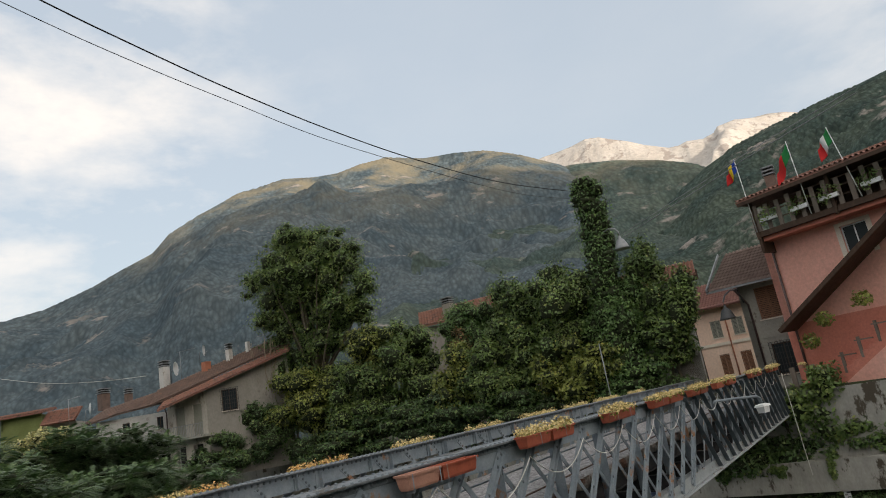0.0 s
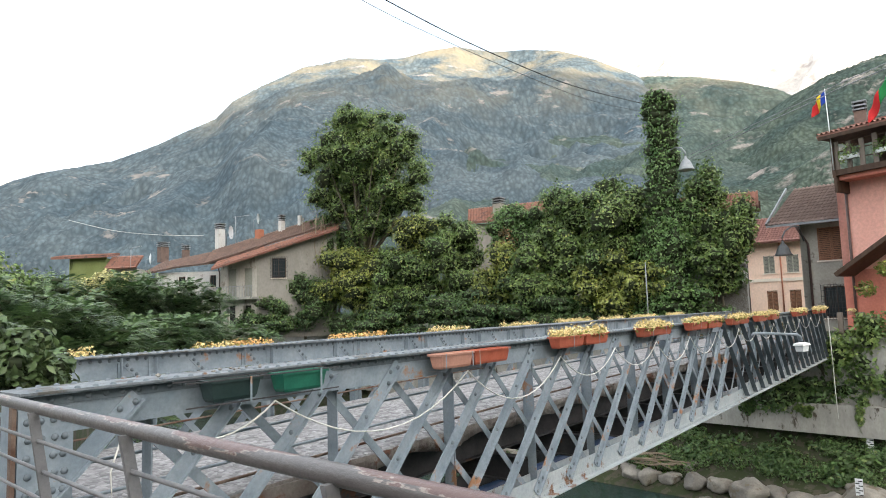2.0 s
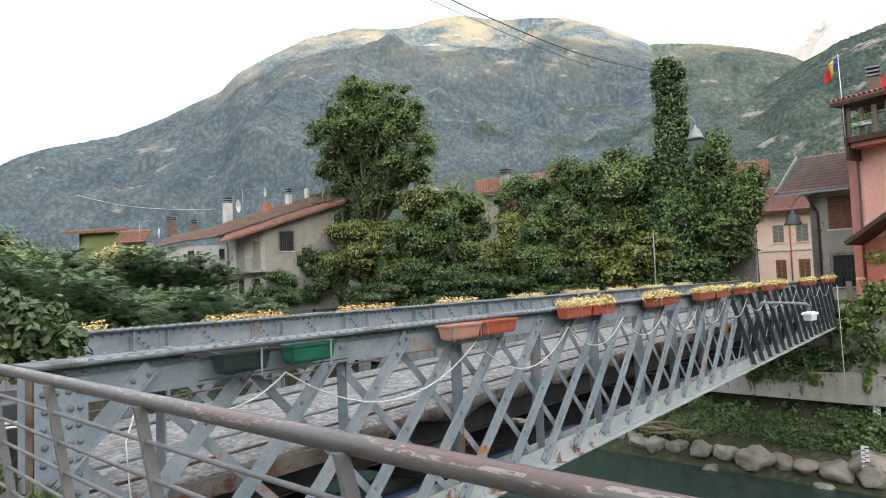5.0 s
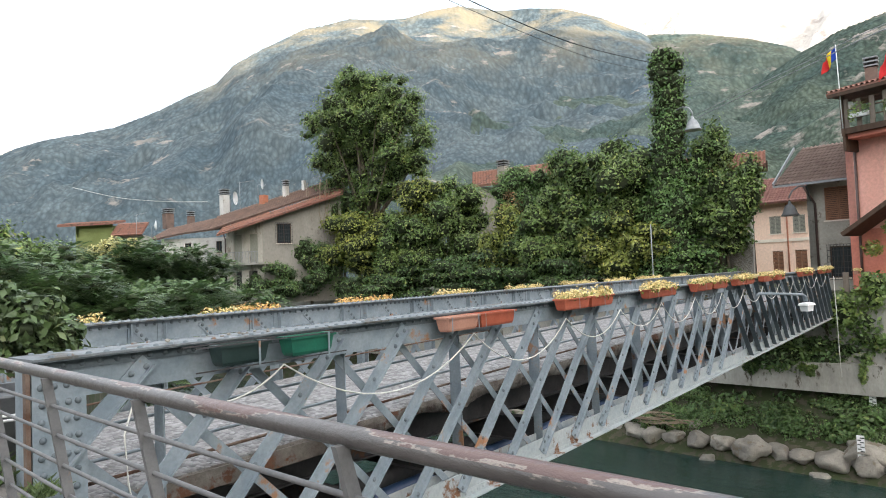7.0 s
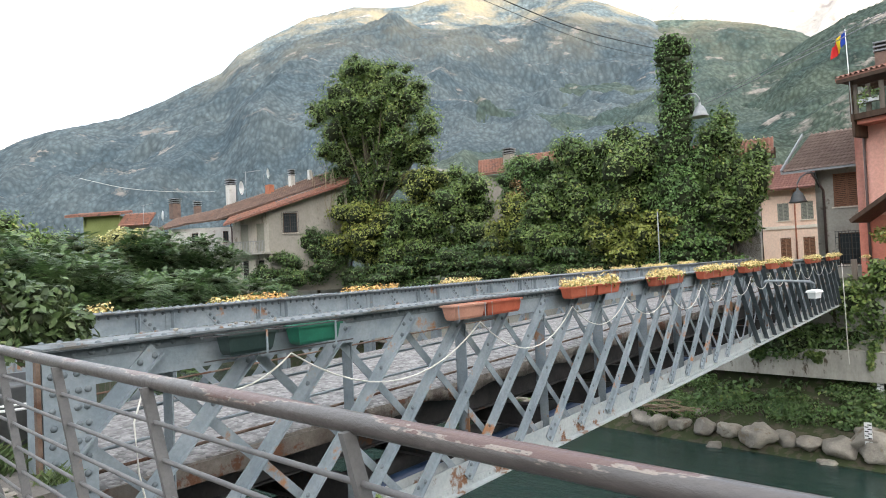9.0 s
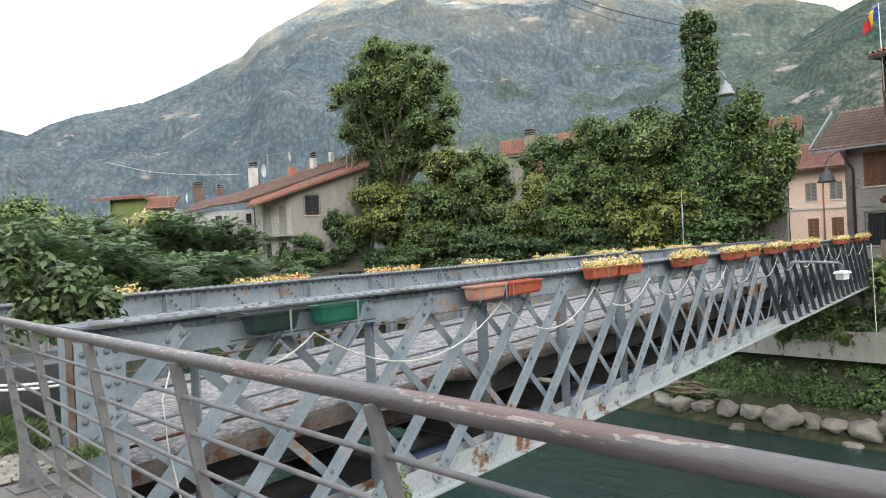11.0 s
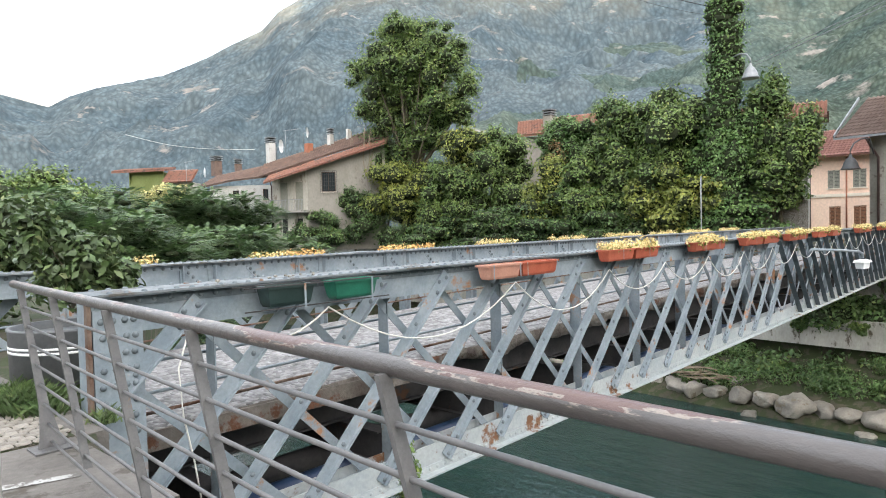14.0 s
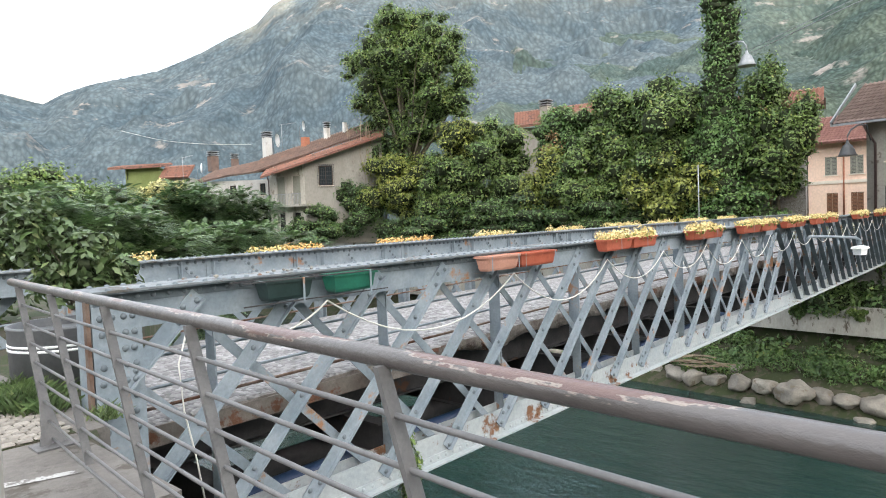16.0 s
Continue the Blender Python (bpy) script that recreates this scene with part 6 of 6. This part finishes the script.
def bell_lamp(at, r, arm, label, mat):
    t = thing("street_lamp", label, "street lamp", "bell street lamps", at=at)
    bm = bmesh.new()
    lathe(bm, [(r, -0.5 * r), (r * 1.02, -0.42 * r), (r * 0.86, -0.2 * r), (r * 0.72, 0.25 * r), (r * 0.5, 0.7 * r), (r * 0.2, 0.95 * r), (r * 0.12, 1.3 * r)], n=24)
    part("shade", bm, mat, t)
    bm = bmesh.new()
    a = Vector(arm)
    pts = [Vector((0, 0, r * 1.25)), Vector((0, 0, r * 1.8)), a * 0.15 + Vector((0, 0, r * 2.35)), a * 0.45 + Vector((0, 0, r * 2.5)), a * 0.8 + Vector((0, 0, r * 2.1)), a]
    tube(bm, pts, 0.05, 8)
    part("arm", bm, mat, t)


bell_lamp((41.0, 12.7, 9.95), 0.5, (0.3, 1.4, 0.2), "grey bell-shaped street lamp on the ivy pole", METAL)
bell_lamp((41.6, 7.75, 4.25), 0.47, (1.2, -0.9, 0.6), "dark bell-shaped street lamp on a wall arm", LAMPGREY)


def wire(name, label, pts, r, mat):
    """A cable through the knots, smoothed between them."""
    bm = bmesh.new()
    k = [Vector(p) for p in pts]
    out = []
    for i in range(len(k) - 1):
        p0, p1, p2, p3 = k[max(i - 1, 0)], k[i], k[i + 1], k[min(i + 2, len(k) - 1)]
        for j in range(10):
            t = j / 10
            out.append(0.5 * ((2 * p1) + (p2 - p0) * t + (2 * p0 - 5 * p1 + 4 * p2 - p3) * t * t + (3 * p1 - p0 - 3 * p2 + p3) * t ** 3))
    out.append(k[-1])
    tube(bm, out, r, 6)
    return tagged(mesh_ob(name, bm, mat), label, "cable")


wire("overhead_cable", "thick black overhead cable from the ivy pole", [(41.4, 15.1, 14.55), (31.5, 15.4, 13.3), (23.5, 15.4, 12.74), (17.8, 15.4, 12.65), (12.9, 15.4, 12.83), (9.2, 15.4, 13.16), (7.28, 15.4, 13.39), (2.0, 15.4, 14.1)], 0.022, BLACKWIRE)
wire("overhead_cable", "thin black overhead cable from the ivy pole", [(41.4, 15.1, 14.0), (31.9, 15.4, 12.84), (18.7, 15.4, 12.2), (12.9, 15.4, 12.37), (9.15, 15.4, 12.6), (6.4, 15.4, 12.9), (2.0, 15.4, 13.5)], 0.012, BLACKWIRE)
for dz, r in ((0.0, 0.021), (0.22, 0.017)):
    wire("service_cable", "grey service cable to the ivy pole", [(41.4, 12.6, 10.5 + dz), (38.3, 8.4, 10.8 + dz), (35.7, 4.9, 11.02 + dz), (34.5, 3.4, 11.14 + dz), (31.0, -1.4, 11.3 + dz)], r, METAL)
wire("service_cable", "pale sagging cable over the roofs", [(33.5, 83.0, 13.7), (35.5, 76.0, 11.9), (37.5, 69.5, 10.9), (39.0, 63.0, 10.3)], 0.025, CABLE)


def bin_drum():
    t = thing("litter_drum", "dark grey steel drum planter with white bands", "drum planter", at=(2.26, 7.06, 0.008))
    bm = bmesh.new()
    lathe(bm, [(0.47, 0), (0.48, 0.55), (0.49, 0.56), (0.49, 0.58), (0.455, 0.58), (0.445, 0.5)], n=40)
    part("drum", bm, BINGREY, t)
    for z in (0.36, 0.40):
        bm = bmesh.new()
        lathe(bm, [(0.476, z), (0.482, z + 0.002), (0.482, z + 0.022), (0.476, z + 0.024)], n=40)
        part("band", bm, WHITE, t, "white painted band")


bin_drum()


def grass_tuft(at, n, r, seed, h=0.28):
    rs = np.random.RandomState(seed)
    p = np.array(at) + np.stack([rs.normal(size=n) * r, rs.normal(size=n) * r * 0.8, np.zeros(n)], 1)
    d = np.stack([rs.normal(size=n) * 0.35, rs.normal(size=n) * 0.35, np.ones(n)], 1) * (h * (0.4 + 0.8 * rs.random(n)))[:, None]
    s = np.stack([rs.normal(size=n), rs.normal(size=n), np.zeros(n)], 1)
    s = s / np.linalg.norm(s, axis=1)[:, None] * 0.006
    v = np.stack([p - s, p + s, p + d * 0.6 + s * 0.6, p + d + np.stack([d[:, 0], d[:, 1], -0.1 * d[:, 2]], 1) * 0.5], 1).reshape(-1, 3)
    i = np.arange(n) * 4
    f = np.concatenate([np.stack([i, i + 1, i + 2], 1), np.stack([i, i + 2, i + 3], 1)])
    tagged(raw_mesh("grass_tuft", v, f, LEAF_SHRUB), "tuft of long green grass in the pavement", "grass", "grass tufts", kind="stuff")


grass_tuft((1.62, 6.3, 0.0), 900, 0.12, 1, 0.2)
grass_tuft((1.75, 6.05, 0.0), 300, 0.10, 2, 0.16)
grass_tuft((1.60, 6.7, 0.0), 500, 0.16, 3, 0.2)
grass_tuft((1.98, 5.42, 0.0), 120, 0.05, 4, 0.12)


def boulder(at, r, seed, label="pale rounded boulder at the water's edge"):
    rs = np.random.RandomState(seed)
    bm = bmesh.new()
    bmesh.ops.create_icosphere(bm, subdivisions=3, radius=1.0)
    off = Vector((seed * 3.1, seed * 1.7, 0))
    sc = Vector((r * (0.8 + 0.5 * rs.random()), r * (0.9 + 0.6 * rs.random()), r * (0.55 + 0.3 * rs.random())))
    cut = [Vector(rs.normal(size=3)).normalized() for _ in range(12)]
    for v in bm.verts:
        d = v.co.normalized()
        for c in cut:
            k = d.dot(c)
            if k > 0.66:
                v.co -= c * (v.co.dot(c) - 0.66)
        v.co *= 1 + 0.16 * noise.noise(d * 1.4 + off) + 0.06 * noise.noise(d * 4 + off)
        v.co = Vector((v.co.x * sc.x, v.co.y * sc.y, v.co.z * sc.z))
    bmesh.ops.rotate(bm, matrix=Matrix.Rotation(rs.random() * 6.28, 3, "Z"), verts=bm.verts)
    for f in bm.faces:
        f.smooth = True
    ob = mesh_ob("boulder", bm, ROCK)
    ob.location = at
    tagged(ob, label, "boulder", "boulders on the river bank")


rnd = random.Random(8)
y, i = -16.0, 0
while y < 45:
    r = 0.62 + 0.36 * rnd.random()
    x = far_edge(y) - 3.7 + 0.5 * rnd.random()
    boulder((x, y, -8.05 + 0.15 * rnd.random()), r, 100 + i)
    if rnd.random() < 0.3:
        boulder((x + 0.95 + 0.4 * rnd.random(), y + 0.5, -7.5 + 0.15 * rnd.random()), r * 0.55, 300 + i)
    if rnd.random() < 0.2:
        boulder((x - 0.8, y + 0.6, -8.7), r * 0.6, 500 + i, "low wet boulder in the shallow water")
    y += r * 1.6
    i += 1
boulder((36.0, 4.0, -7.7), 1.35, 901, "large pale boulder behind the river gauge")


def driftwood():
    t = thing("driftwood", "heap of dry pale sticks on the river bank", "driftwood", at=(36.1, 14.2, -7.3))
    r = random.Random(17)
    for i in range(26):
        bm = bmesh.new()
        a = r.uniform(-0.7, 0.7)
        c = Vector((r.uniform(-0.5, 0.5), r.uniform(-1.5, 1.5), r.uniform(0.0, 0.45)))
        d = Vector((math.sin(a), math.cos(a), r.uniform(-0.15, 0.2))) * r.uniform(0.5, 1.1)
        tube(bm, [c - d, c + Vector((0, 0, r.uniform(-0.08, 0.08))), c + d], [0.03, 0.025, 0.012], 5)
        part("stick", bm, TWIG, t)


driftwood()


def gauge(at, h, label):
    t = thing("river_gauge", label, "gauge board", "river gauge boards", at=at)
    part("board", boxed(-0.02, 0.02, -0.15, 0.15, 0, h), WHITE, t)
    bm = bmesh.new()
    k = int(h / 0.1)
    for i in range(k):
        box(bm, -0.026, -0.021, -0.14 if i % 2 else -0.02, 0.02 if i % 2 else 0.13, i * 0.1 + 0.02, i * 0.1 + 0.065)
    tagged(part("marks", bm, F_BLACK, t), kind="stuff")


gauge((34.9, 4.25, -8.8), 2.25, "white river gauge board with black marks in the water")
gauge((38.5, 4.05, -6.4), 1.6, "white river gauge board with black marks on the wall")
plant("wall_bush", "leafy green bush on the embankment at the bridge end", "bush", (39.8, 4.6, -0.5), (39.2, 4.4, -1.0), (1.0, 1.7, 1.7), LEAF_MID, 201, 4200, 0.17, 18, 0.06, fill=0.5)
plant("wall_bush", "trailing green plants over the embankment wall", "bush", (39.8, 2.0, -2.0), (38.9, 2.6, -2.9), (0.6, 1.9, 0.9), LEAF_MID, 202, 3600, 0.16, 18, 0.05, fill=0.5)
plant("wall_bush", "dark trailing plants below the bridge end", "bush", (39.8, 8.0, -2.0), (39.0, 7.4, -3.2), (0.5, 3.2, 1.3), LEAF_DARK, 203, 5200, 0.16, 22, 0.05, fill=0.5)
plant("wall_bush", "trailing green vine down the embankment wall", "bush", (39.3, 3.3, -3.5), (38.4, 4.15, -4.6), (0.2, 0.35, 1.2), LEAF_MID, 204, 700, 0.15, 9, 0.03, fill=0.5)

for i, (yy, ln) in enumerate(((-1.6, 0.6), (0.9, 0.9), (6.8, 0.6), (9.6, 0.7))):
    plant("hanging_vine", "green vine trailing over the concrete ledge", "vine", (far_edge(yy) - 0.2, yy, -3.9), (far_edge(yy) - 0.66, yy, -3.95 - ln * 0.4), (0.12, 0.45, ln * 0.62), LEAF_DARK if i % 2 else LEAF_MID, 230 + i, 700, 0.11, 14, 0.02, "vines on the ledge", fill=0.4)


def pillar():
    t = thing("stone_pillar", "pale rough concrete pillar beside the pavement", "pillar", at=(0.60, 3.22, 0.012), turn=42)
    bm = boxed(-0.15, 0.15, -0.15, 0.15, 0, 0.93)
    bmesh.ops.bevel(bm, geom=bm.edges, offset=0.02, segments=2, affect="EDGES")
    part("shaft", bm, CONCRETE, t)


pillar()


def planter_rack():
    """The long flat steel rack that carries the two green boxes."""
    t = thing("planter_rack", "flat grey steel rack carrying two green planters", "rack", at=(3.0, 5.25, 0.72))
    for z in (0.0, 0.205):
        part("rack_bar", boxed(0.1, 1.8, -0.012, -0.004, z, z + 0.012), DARKSTEEL, t)
    part("rack_bar", boxed(0.1, 1.8, 0.20, 0.208, 0.205, 0.217), DARKSTEEL, t)
    for x in (0.72, 1.55):
        part("rack_strut", boxed(x, x + 0.02, -0.02, -0.0125, 0.0, 0.217), STEEL, t)
    r = random.Random(12)
    for i in range(12):
        bm = bmesh.new()
        bmesh.ops.create_icosphere(bm, subdivisions=1, radius=0.012 + 0.012 * r.random())
        s = thing("pebble", "small pale pebble lying on the girder top", "pebble", "pebbles on the girder", at=(3.1 + 1.2 * r.random(), 5.62 + 0.25 * r.random(), TOP + 0.010))
        bmesh.ops.scale(bm, vec=(1.2, 1, 0.7), verts=bm.verts)
        part("stone", bm, ROCK, s)


planter_rack()


def paving():
    """Loose cobbles where the pavement meets the bridge, the kerb joint and a worn white line."""
    r = random.Random(21)
    base = tagged(mesh_ob("cobble_bed", boxed(1.0, 1.71, 5.22, 6.3, 0.002, 0.014), SOIL), "bed of worn cobbles at the bridge head", "cobbles", kind="structure")
    me = []
    for k in range(4):
        bm = bmesh.new()
        box(bm, -0.05, 0.05, -0.036, 0.036, 0, 0.022)
        bmesh.ops.bevel(bm, geom=[e for e in bm.edges], offset=0.012, segments=1, affect="EDGES")
        for v in bm.verts:
            v.co.x += 0.006 * r.uniform(-1, 1)
            v.co.y += 0.006 * r.uniform(-1, 1)
        d = bpy.data.meshes.new("cobble")
        bm.to_mesh(d)
        bm.free()
        d.materials.append(COBBLE)
        me.append(d)
    for i in range(6):
        for j in range(13):
            o = new("cobble", me[(i * 3 + j) % 4])
            o.parent = base
            o.matrix_world = pose(1.07 + i * 0.112 + 0.05 * (j % 2) * 0.9, 5.27 + j * 0.08, 0.010 + 0.004 * r.random(), 0, 0, r.uniform(-4, 4))
    bm = bmesh.new()
    vs = [bm.verts.new(c) for c in ((0.9, 4.50, 0.0165), (1.45, 4.33, 0.0165), (1.45, 4.40, 0.0165), (0.9, 4.60, 0.0165))]
    bm.faces.new(vs)
    tagged(mesh_ob("painted_line", bm, LINE), "worn white painted line on the pavement", "road marking", kind="structure")


paving()

# bridge-end clutter on the far bank
for x, yy in ((39.35, 4.95), (39.4, 4.0)):
    t = thing("wooden_post", "weathered wooden post at the bridge end", "post", "posts at the bridge end", at=(x, yy, -0.5))
    part("shaft", boxed(-0.12, 0.12, -0.12, 0.12, 0, 1.25), WOOD_GREY, t)
planter(39.3, 0.9, TERRA_PALE, "faded planter with sparse flowers at the bridge end", YELLOW, y=4.5, z=0.62, seed=77, mound=0.08, rack=False)
t = thing("marker_pole", "thin grey pole standing in the bushes", "pole", at=(38.45, 14.7, -0.6))
bm = bmesh.new()
tube(bm, [(0, 0, -1), (0, 0, 4.6)], 0.035, 8)
part("shaft", bm, METAL, t)
plant("vine", "small green vine climbing the lower girder", "vine", (5.35, 5.75, -2.6), (5.35, 5.62, -1.7), (0.16, 0.12, 0.7), LEAF_MID, 210, 420, 0.05, 10, 0.012, fill=0)
plant("vine", "small green vine under the bridge head", "vine", (3.6, 6.9, -2.9), (3.6, 6.6, -2.2), (0.7, 0.4, 0.6), LEAF_DARK, 211, 900, 0.06, 12, 0.02, fill=0)
